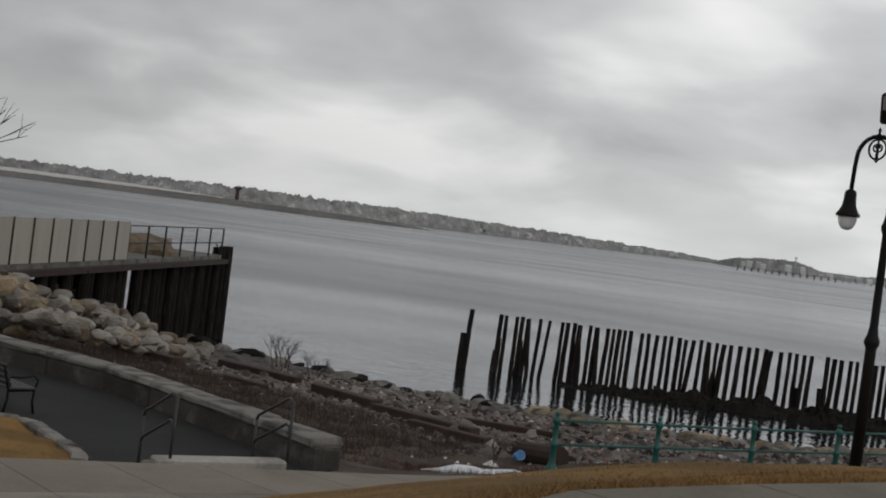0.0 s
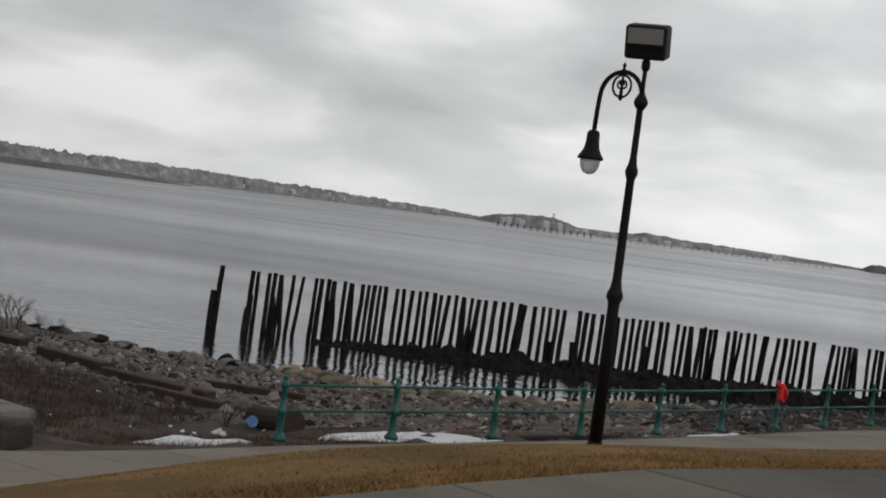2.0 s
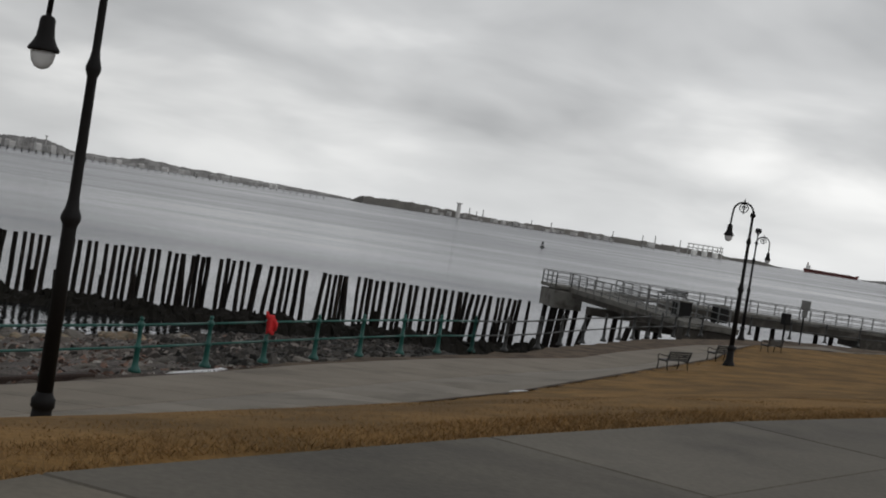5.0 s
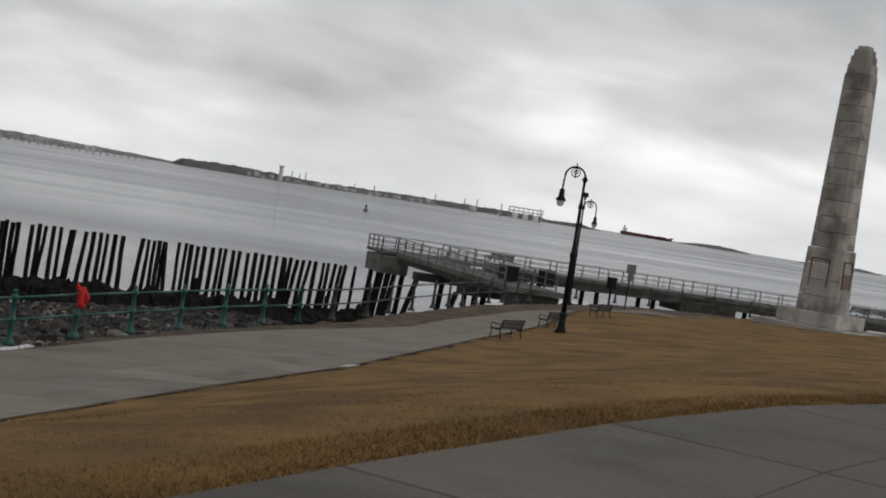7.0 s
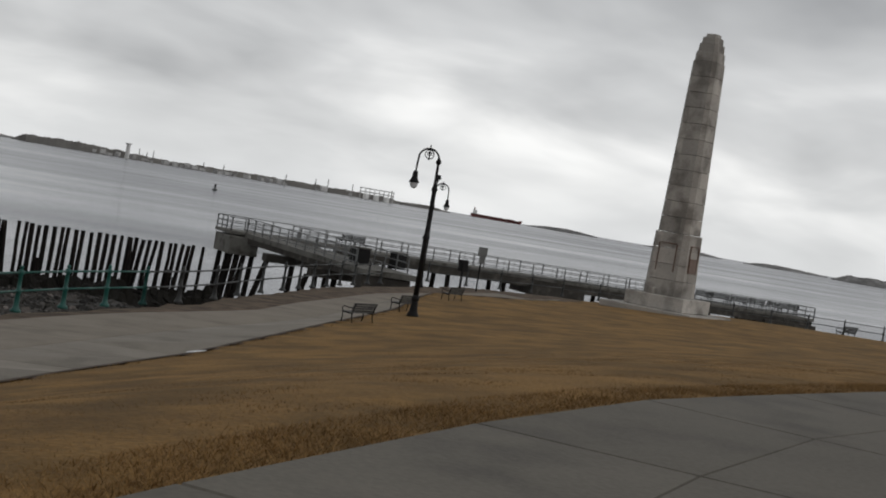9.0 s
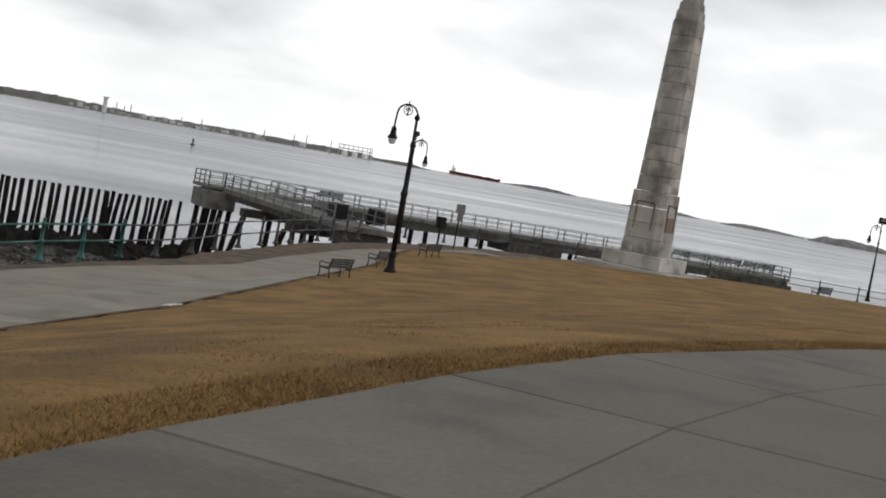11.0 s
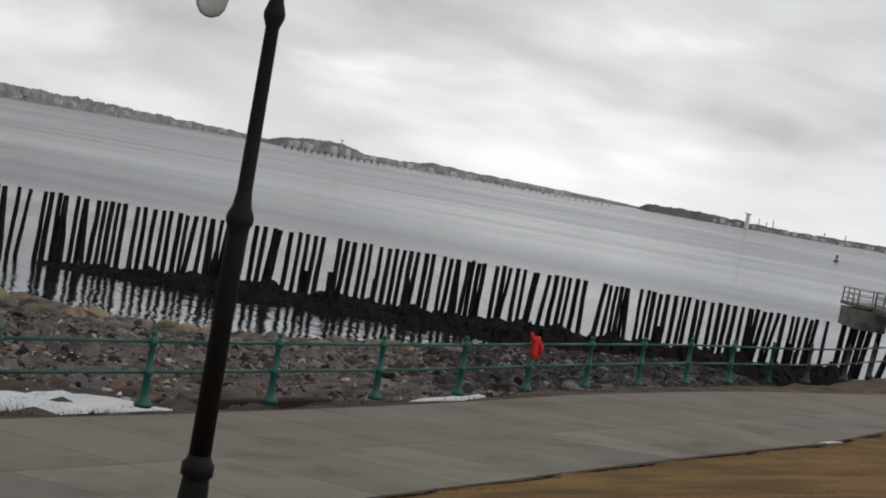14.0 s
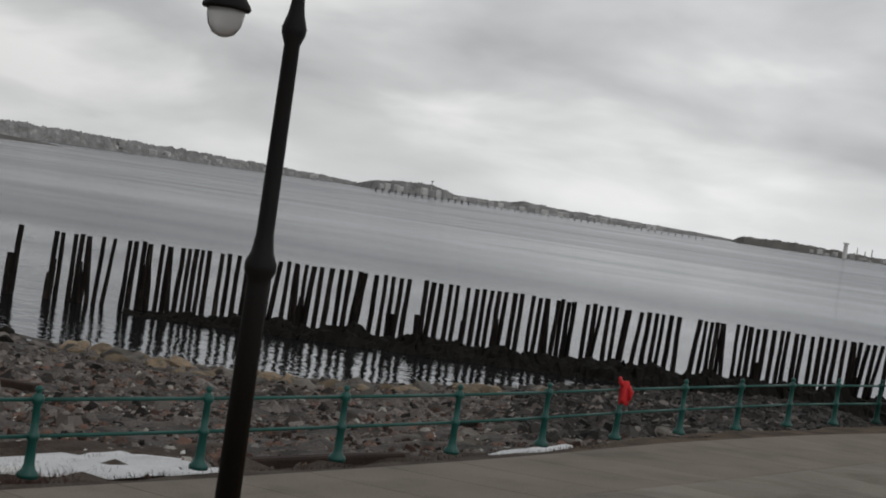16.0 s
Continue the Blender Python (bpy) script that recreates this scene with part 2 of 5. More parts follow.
def water_material():
    m = bpy.data.materials.new("harbour_water")
    m.use_nodes = True
    nt, ln = m.node_tree.nodes, m.node_tree.links
    nt.remove(nt["Principled BSDF"])
    b = nt.new("ShaderNodeBsdfGlossy")
    b.inputs["Color"].default_value = (0.60, 0.605, 0.62, 1)
    deep = nt.new("ShaderNodeBsdfDiffuse")
    deep.inputs["Color"].default_value = (0.05, 0.054, 0.056, 1)
    both = nt.new("ShaderNodeMixShader")
    both.inputs[0].default_value = 0.86
    ln.new(deep.outputs[0], both.inputs[1])
    ln.new(b.outputs[0], both.inputs[2])
    ln.new(both.outputs[0], nt["Material Output"].inputs[0])
    geo = nt.new("ShaderNodeNewGeometry")
    # long wind streaks change how ruffled the surface is
    mp = nt.new("ShaderNodeMapping")
    mp.inputs["Scale"].default_value = (0.0028, 0.0105, 1)
    mp.inputs["Rotation"].default_value = (0, 0, radians(-6))
    ln.new(geo.outputs["Position"], mp.inputs[0])
    streak = nt.new("ShaderNodeTexNoise")
    streak.inputs["Scale"].default_value, streak.inputs["Detail"].default_value = 1.0, 3
    streak.inputs["Distortion"].default_value = 0.8
    ln.new(mp.outputs[0], streak.inputs["Vector"])
    rr = nt.new("ShaderNodeMapRange")
    rr.inputs[1].default_value, rr.inputs[2].default_value = 0.35, 0.68
    rr.inputs[3].default_value, rr.inputs[4].default_value = 0.16, 0.07
    ln.new(streak.outputs[0], rr.inputs[0])
    # ruffled water mirrors less of the sky than slick water
    mp3 = nt.new("ShaderNodeMapping")
    mp3.inputs["Scale"].default_value = (0.022, 0.05, 1)
    ln.new(geo.outputs["Position"], mp3.inputs[0])
    cat = nt.new("ShaderNodeTexNoise")
    cat.inputs["Scale"].default_value, cat.inputs["Detail"].default_value = 1.0, 5
    cat.inputs["Roughness"].default_value = 0.62
    ln.new(mp3.outputs[0], cat.inputs["Vector"])
    sumn = nt.new("ShaderNodeMath")
    sumn.operation = "MULTIPLY_ADD"
    sumn.inputs[1].default_value = 0.32
    ln.new(cat.outputs[0], sumn.inputs[0])
    ln.new(streak.outputs[0], sumn.inputs[2])
    gl = nt.new("ShaderNodeValToRGB")
    gl.color_ramp.elements[0].position, gl.color_ramp.elements[0].color = 0.50, (0.44, 0.445, 0.46, 1)
    gl.color_ramp.elements[1].position, gl.color_ramp.elements[1].color = 0.84, (0.65, 0.655, 0.67, 1)
    ln.new(sumn.outputs[0], gl.inputs[0])
    ln.new(gl.outputs[0], b.inputs["Color"])
    st = nt.new("ShaderNodeMapRange")
    st.inputs[1].default_value, st.inputs[2].default_value = 0.35, 0.68
    st.inputs[3].default_value, st.inputs[4].default_value = 0.8, 0.3
    ln.new(streak.outputs[0], st.inputs[0])
    # sheltered water between the old wharf posts and the shore
    xyz = nt.new("ShaderNodeSeparateXYZ")
    ln.new(geo.outputs["Position"], xyz.inputs[0])
    lee = nt.new("ShaderNodeMapRange")
    lee.inputs[1].default_value, lee.inputs[2].default_value = 60.0, 85.0
    lee.inputs[3].default_value, lee.inputs[4].default_value = 0.62, 1.0
    ln.new(xyz.outputs[1], lee.inputs[0])
    power = nt.new("ShaderNodeMath")
    power.operation = "MULTIPLY"
    ln.new(st.outputs[0], power.inputs[0])
    ln.new(lee.outputs[0], power.inputs[1])
    calm = nt.new("ShaderNodeMath")
    calm.operation = "MULTIPLY"
    ln.new(rr.outputs[0], calm.inputs[0])
    ln.new(lee.outputs[0], calm.inputs[1])
    ln.new(calm.outputs[0], b.inputs["Roughness"])
    hs = None
    for sc, amp in ((1.7, 1.0), (0.7, 1.6), (5.0, 0.18)):
        mp2 = nt.new("ShaderNodeMapping")
        mp2.inputs["Scale"].default_value = (sc * 0.55, sc, sc)
        ln.new(geo.outputs["Position"], mp2.inputs[0])
        t = nt.new("ShaderNodeTexNoise")
        t.inputs["Scale"].default_value, t.inputs["Detail"].default_value = 1.0, 2
        ln.new(mp2.outputs[0], t.inputs["Vector"])
        mm = nt.new("ShaderNodeMath")
        mm.operation = "MULTIPLY_ADD"
        mm.inputs[1].default_value = amp
        ln.new(t.outputs[0], mm.inputs[0])
        if hs is not None:
            ln.new(hs, mm.inputs[2])
        hs = mm.outputs[0]
    bp = nt.new("ShaderNodeBump")
    bp.inputs["Distance"].default_value = 0.10
    ln.new(power.outputs[0], bp.inputs["Strength"])
    ln.new(hs, bp.inputs["Height"])
    ln.new(bp.outputs[0], b.inputs["Normal"])
    return m


M_WATER = water_material()


# ---- mesh helpers ----
def part(name, bm, material, parent=None, label="", smooth=False):
    me = bpy.data.meshes.new(name)
    bm.to_mesh(me)
    bm.free()
    if smooth:
        for p in me.polygons:
            p.use_smooth = True
    me.materials.append(material)
    ob = new(name, me)
    if parent is not None:
        ob.parent = parent
    if label:
        ob["label"] = label
    return ob


def pydata(name, verts, faces, material, parent=None):
    me = bpy.data.meshes.new(name)
    me.from_pydata([tuple(v) for v in verts], [], [tuple(f) for f in faces])
    me.update()
    me.materials.append(material)
    ob = new(name, me)
    if parent is not None:
        ob.parent = parent
    return ob


def thing(name, label, category, group="", kind="", at=None):
    ob = new(name)
    if at is not None:
        ob.matrix_basis = at
    return tagged(ob, label, category, group, kind)


def box(bm, sx, sy, sz, m=None, bevel=0.0):
    """A box of that size centred on the pose m."""
    r = bmesh.ops.create_cube(bm, size=1.0, matrix=(m or Matrix()) @ Matrix.Diagonal((sx, sy, sz, 1)))
    if bevel:
        es = list({e for v in r["verts"] for e in v.link_edges})
        bmesh.ops.bevel(bm, geom=es, offset=bevel, segments=1, affect="EDGES")
    return bm


def beam(bm, a, b, w, h=None, bevel=0.0):
    """A square bar from a to b."""
    a, b = Vector(a), Vector(b)
    d = b - a
    q = d.to_track_quat("Z", "Y").to_matrix().to_4x4()
    return box(bm, w, h or w, d.length, Matrix.Translation((a + b) / 2) @ q, bevel)


def tube(bm, pts, radii, seg=10, cap=True):
    """A round bar along pts, with a radius for each point."""
    rings = []
    pts = [Vector(p) for p in pts]
    side = None
    for i, p in enumerate(pts):
        d = (pts[min(i + 1, len(pts) - 1)] - pts[max(i - 1, 0)]).normalized()
        if side is None:
            side = d.orthogonal().normalized()
        side = (side - d * side.dot(d)).normalized()
        up = d.cross(side)
        r = radii[i] if isinstance(radii, (list, tuple)) else radii
        rings.append([bm.verts.new(p + r * (math.cos(2 * math.pi * k / seg) * side + math.sin(2 * math.pi * k / seg) * up)) for k in range(seg)])
    for r0, r1 in zip(rings, rings[1:]):
        for k in range(seg):
            bm.faces.new((r0[k], r0[(k + 1) % seg], r1[(k + 1) % seg], r1[k]))
    if cap:
        bm.faces.new(rings[0][::-1])
        bm.faces.new(rings[-1])
    return bm


def lathe(bm, profile, seg=20, at=(0, 0, 0)):
    """A turned shape from (radius, height) pairs."""
    return tube(bm, [(at[0], at[1], at[2] + z) for _, z in profile], [max(r, 0.001) for r, _ in profile], seg)


def B():
    return bmesh.new()


# ---- plan: lines that shape the land ----
RAIL = [(-60, 40), (-35, 17), (-20.7, 9.8), (-16, 8.1), (-11.7, 5.3), (-8.9, 3.2), (-7.6, 3.0), (-5.39, 5.45), (-3.8, 7.34), (-2.18, 9.28), (-0.6, 11.29), (0.97, 13.33), (2.43, 15.38),
        (3.83, 17.44), (5.24, 19.43), (6.66, 21.39), (8.1, 23.33), (9.5, 25.0), (10.9, 26.6), (13.3, 29.5), (15.9, 33.9), (18.9, 38.2), (22.4, 43.4), (25.2, 46.6), (28.4, 50.2), (31, 53), (36, 58), (45, 63), (60, 66.5), (72, 66), (85, 60), (100, 40), (115, 0), (120, -80)]
EDGE = [(-40, -45), (-14, -17), (-8.8, -8.6), (-6.2, -5.1), (-2.9, -1.35), (0.35, 2.36), (4.9, 8.4), (8.6, 13.2), (15.7, 23.9), (20.4, 30.9), (24.5, 38.3), (27.5, 43.2), (34, 48.2), (43, 56), (52, 60.5), (62, 61.5), (75, 58), (90, 45), (105, 0), (110, -80)]
PLAZA = [(-6, -60), (-2.4, -30), (-1.9, -20), (-1.7, -14.5), (-1.22, -12.3), (-0.67, -11.45), (0.1, -10.28), (0.51, -9.72), (1.1, -9.0), (2.1, -8.18), (3.6, -6.8), (5.9, -4.78), (7.7, -3.48), (10.5, -1.85), (13.7, -0.05), (17.5, 1.5), (22, 2.6), (28, 2.6), (36, -1), (46, -9), (52, -25), (55, -60)]
SHORE = [(-90, 66), (-60, 58), (-38, 53.5), (-30, 50.5), (-22, 48), (-15, 48), (-8, 47.8), (-3.5, 51.3), (0.8, 54.5), (4, 60), (11, 64.5), (18, 66), (22, 62), (20.5, 54), (19, 47), (20.5, 44.5), (27, 51.5), (33, 57.5), (44, 65), (60, 68.5), (73, 68), (88, 62), (103, 41), (118, 0), (123, -80)]


def seg_dist(x, y, line):
    best = np.full(x.shape, 1e9)
    for (ax, ay), (bx, by) in zip(line, line[1:]):
        dx, dy = bx - ax, by - ay
        k = np.clip(((x - ax) * dx + (y - ay) * dy) / (dx * dx + dy * dy), 0, 1)
        best = np.minimum(best, np.hypot(x - ax - k * dx, y - ay - k * dy))
    return best


def inside(x, y, line, close):
    """Whether points lie on the land side of a line that close shuts behind."""
    poly = list(line) + list(close)
    c = np.zeros(x.shape, bool)
    for (ax, ay), (bx, by) in zip(poly, poly[1:] + poly[:1]):
        hit = ((ay > y) != (by > y)) & (x < (bx - ax) * (y - ay) / ((by - ay) or 1e-9) + ax)
        c ^= hit
    return c


RAMP = [(-8.3, 1.9), (-10, 2.9), (-12.3, 4.3), (-14.3, 5.6), (-18.3, 6.9), (-25, 9.4), (-40, 17), (-48, 8), (-20, 2.2), (-14.1, 0.56), (-13.4, 0.7), (-11.3, -1.05), (-10.4, -2.2), (-9.55, -1.6), (-8.35, -0.1)]
BACK = [(120, -90), (-120, -90), (-120, 40)]
EDGE_Z, PLAZA_Z = 0.63, 2.9


def land(x, y):
    """Height of the ground and which zone it is: 0 bed, 1 shore, 2 path, 3 lawn, 4 plaza."""
    x, y = np.asarray(x, float), np.asarray(y, float)
    dr, de, dp, ds = (seg_dist(x, y, l) for l in (RAIL, EDGE, PLAZA, SHORE))
    on_land = inside(x, y, RAIL, BACK)
    in_edge = inside(x, y, EDGE, [(110, -95), (-130, -95), (-130, -35)])
    in_plaza = inside(x, y, PLAZA, [(55, -100), (-6, -100)])
    in_shore = inside(x, y, SHORE, [(123, -90), (-130, -90), (-130, 66)])
    z = np.full(x.shape, -7.0)
    k = np.clip(dr / (dr + ds + 1e-6), 0, 1)
    z = np.where(in_shore, -0.12 + (WATER + 0.0) * k ** 0.8, np.maximum(WATER - 0.12 * ds, -8))
    lip = np.interp(x, [4, 14], [0.06, 0.30])
    edge_z = np.interp(x, [6, 17, 36], [EDGE_Z, 0.50, 0.28])
    z = np.where(on_land, (edge_z - np.minimum(lip, edge_z)) * dr / (dr + de + 1e-6), z)
    t = de / (de + dp + 1e-6)
    z = np.where(in_edge, edge_z + (PLAZA_Z - edge_z) * (t + 0.85 * np.clip((x * 0.66 + y * 0.75 + 11.6) / 4.0, 0, 1) * t * t * (1 - t)), z)
    z = np.where(in_plaza, PLAZA_Z, z)
    zone = np.where(in_plaza, 4, np.where(in_edge, 3, np.where(on_land, 2, np.where(in_shore, 1, 0))))
    # lower asphalt yard behind the granite wall, with a strip of lawn beside it
    in_ramp = inside(x, y, RAMP, [])
    patch = on_land & ~in_edge & (x < -9.8) & ~in_ramp & (y > -1.85 + (x + 9.5) * 1.239 + 0.15)
    z = np.where(patch, 0.06, z)
    zone = np.where(patch & (y < 2 - 0.3 * (x + 14)), 3, zone)
    z = np.where(in_ramp, -0.05, z)
    return z, zone


def ground_z(x, y):
    return float(land(np.array([x]), np.array([y]))[0][0])


def build_ground():
    xs = np.concatenate([[-5000, -1500, -500, -200], np.arange(-100, -30, 2.5), np.arange(-30, 32, 0.5), np.arange(32, 125, 2.0), [200, 500, 1500, 5000]])
    ys = np.concatenate([[-5000, -1500, -400], np.arange(-100, -24, 4.0), np.arange(-24, 62, 0.5), np.arange(62, 100, 2.0), [150, 400, 1500, 5000]])
    gx, gy = np.meshgrid(xs, ys)
    z, zone = land(gx, gy)
    rng = np.random.default_rng(3)
    far = (np.abs(gx) > 130) | (gy < -101) | (gy > 120)
    z = np.where(far & (gy > -90), -9.0, z)
    z = np.where(zone == 1, z + rng.normal(0, 0.07, z.shape), z)
    z = np.where(zone == 3, z + rng.normal(0, 0.008, z.shape), z)
    under = ((zone == 2) | (zone == 4))
    z = np.where(under, z - 0.07, z)
    nx, ny = len(xs), len(ys)
    verts = np.stack([gx.ravel(), gy.ravel(), z.ravel()], 1)
    idx = np.arange(nx * ny).reshape(ny, nx)
    faces = np.stack([idx[:-1, :-1].ravel(), idx[:-1, 1:].ravel(), idx[1:, 1:].ravel(), idx[1:, :-1].ravel()], 1)
    ob = pydata("ground", verts, faces, M_BED)
    me = ob.data
    for m in (M_SOIL, M_SOIL, M_GRASS, M_GRASS, M_RUBBLE, M_VERGE):
        me.materials.append(m)
    cx = (gx[:-1, :-1] + gx[1:, 1:]).ravel() / 2
    cy = (gy[:-1, :-1] + gy[1:, 1:]).ravel() / 2
    _, zf = land(cx, cy)
    weeds = (zf == 1) & (seg_dist(cx, cy, RAIL) < np.where(cx < -3, 4.5 + (-3 - cx) * 0.45, 1.3))
    zf = np.where((zf == 1) & ~weeds, 5, zf)
    zf = np.where((zf == 5) & (cx > 4) & (seg_dist(cx, cy, RAIL) > 2.5), 0, zf)
    zf = np.where((cx > 3) & ((zf == 2) | ((zf == 1) & weeds)), 6, zf)
    me.polygons.foreach_set("material_index", zf.astype(np.int32))
    me.polygons.foreach_set("use_smooth", np.ones(len(faces), bool))
    return tagged(ob, "park ground with dry lawn falling to a rubble shore", "ground", kind="structure")


GROUND = build_ground()
bm = B()
bmesh.ops.create_grid(bm, x_segments=1, y_segments=1, size=4900, matrix=Matrix.Translation((0, 0, WATER)))
tagged(part("water", bm, M_WATER), "grey rippled harbour water under cloud", "water", kind="structure")


# ---- paving: slabs between two lines ----
def resample(line, n, x0=None, x1=None):
    pts = np.array(line, float)
    s = np.concatenate([[0], np.cumsum(np.hypot(*np.diff(pts, axis=0).T))])
    q = np.linspace(s[0], s[-1], n)
    return np.stack([np.interp(q, s, pts[:, 0]), np.interp(q, s, pts[:, 1])], 1)


def slab_mesh(c, zs, gap=0.009, thick=0.12):
    """A paving slab with bevelled top edges from four corners."""
    c = np.array(c)
    mid_ = c.mean(0)
    bm = B()
    rings = []
    for inset, drop in ((gap, thick), (gap, 0.012), (gap + 0.008, 0.0)):
        ring = []
        for p, z in zip(c, zs):
            v = mid_ - p
            q = p + v / np.hypot(*v) * inset * 1.4
            ring.append(bm.verts.new((q[0], q[1], z - drop)))
        rings.append(ring)
    for r0, r1 in zip(rings, rings[1:]):
        for k in range(4):
            bm.faces.new((r0[k], r0[(k + 1) % 4], r1[(k + 1) % 4], r1[k]))
    bm.faces.new(rings[-1])
    bmesh.ops.recalc_face_normals(bm, faces=bm.faces)
    return bm


def pave(parent, outer, inner, rows, material, lift=0.012, flat=None):
    """Slabs in rows between two lines with as many points each."""
    ks = np.linspace(0, 1, rows + 1)
    for i in range(len(outer) - 1):
        for r in range(rows):
            c = [outer[i] * (1 - ks[r]) + inner[i] * ks[r], outer[i + 1] * (1 - ks[r]) + inner[i + 1] * ks[r],
                 outer[i + 1] * (1 - ks[r + 1]) + inner[i + 1] * ks[r + 1], outer[i] * (1 - ks[r + 1]) + inner[i] * ks[r + 1]]
            zs = [(flat if flat is not None else ground_z(*p)) + lift for p in c]
            part("slab", slab_mesh(c, zs), material, parent)


# ---- railing along the water ----
def rail_post(height=1.12):
    bm = B()
    lathe(bm, [(0.13, 0.0), (0.13, 0.05), (0.085, 0.10), (0.065, 0.16), (0.055, 0.44), (0.075, 0.47), (0.08, 0.50), (0.075, 0.53), (0.05, 0.56), (0.047, 0.88), (0.075, 0.91), (0.08, 0.95), (0.07, 0.99), (0.03, 1.02), (0.03, 1.035), (0.052, 1.065), (0.04, 1.10), (0.0, 1.12)], 12)
    return bm


POSTS = RAIL[7:19]
DARK_POSTS = [(12.4, 28.4), (14.2, 30.9), (15.7, 33.3), (17.3, 35.7), (18.9, 38.0), (20.2, 39.9), (21.4, 41.6), (22.7, 43.4), (23.9, 45.0), (25.1, 46.4), (26.6, 48.4), (28.0, 50.2)]


def railing(name, posts, material, label):
    th = thing(name, label, "railing")
    me = None
    for x, y in posts:
        if me is None:
            ob = part("post", rail_post(), material, th, smooth=True)
            me = ob.data
        else:
            ob = new("post", me)
            ob.parent = th
        ob.matrix_basis = pose(x, y, 0.0)
    for (ax, ay), (bx, by) in zip(posts, posts[1:]):
        for z in (0.50, 0.945):
            bm = B()
            a, b = Vector((ax, ay, z)), Vector((bx, by, z))
            d = (b - a).normalized()
            tube(bm, [a + d * 0.06, b - d * 0.06], 0.026, 8)
            part("rail", bm, material, th, smooth=True)
    return th


railing("railing", POSTS, M_GREEN, "teal green painted cast iron railing along the shore path")
railing("railing", [POSTS[-1]] + DARK_POSTS, M_DARKRAIL, "dark weathered metal railing leading towards the pier")


# ---- street lamps ----
def arm_points(side):
    """The crook of a shepherd's lamp: up from the post, over and down."""
    pts = [(0, 0, 4.55), (0, 0, 4.80)]
    for k in range(0, 13):
        a = math.pi * k / 12
        pts.append((side * (0.32 - 0.32 * math.cos(a)), 0, 5.00 + 0.32 * math.sin(a)))
    pts.append((side * 0.65, 0, 4.85))
    pts.append((side * 0.66, 0, 4.59))
    return pts


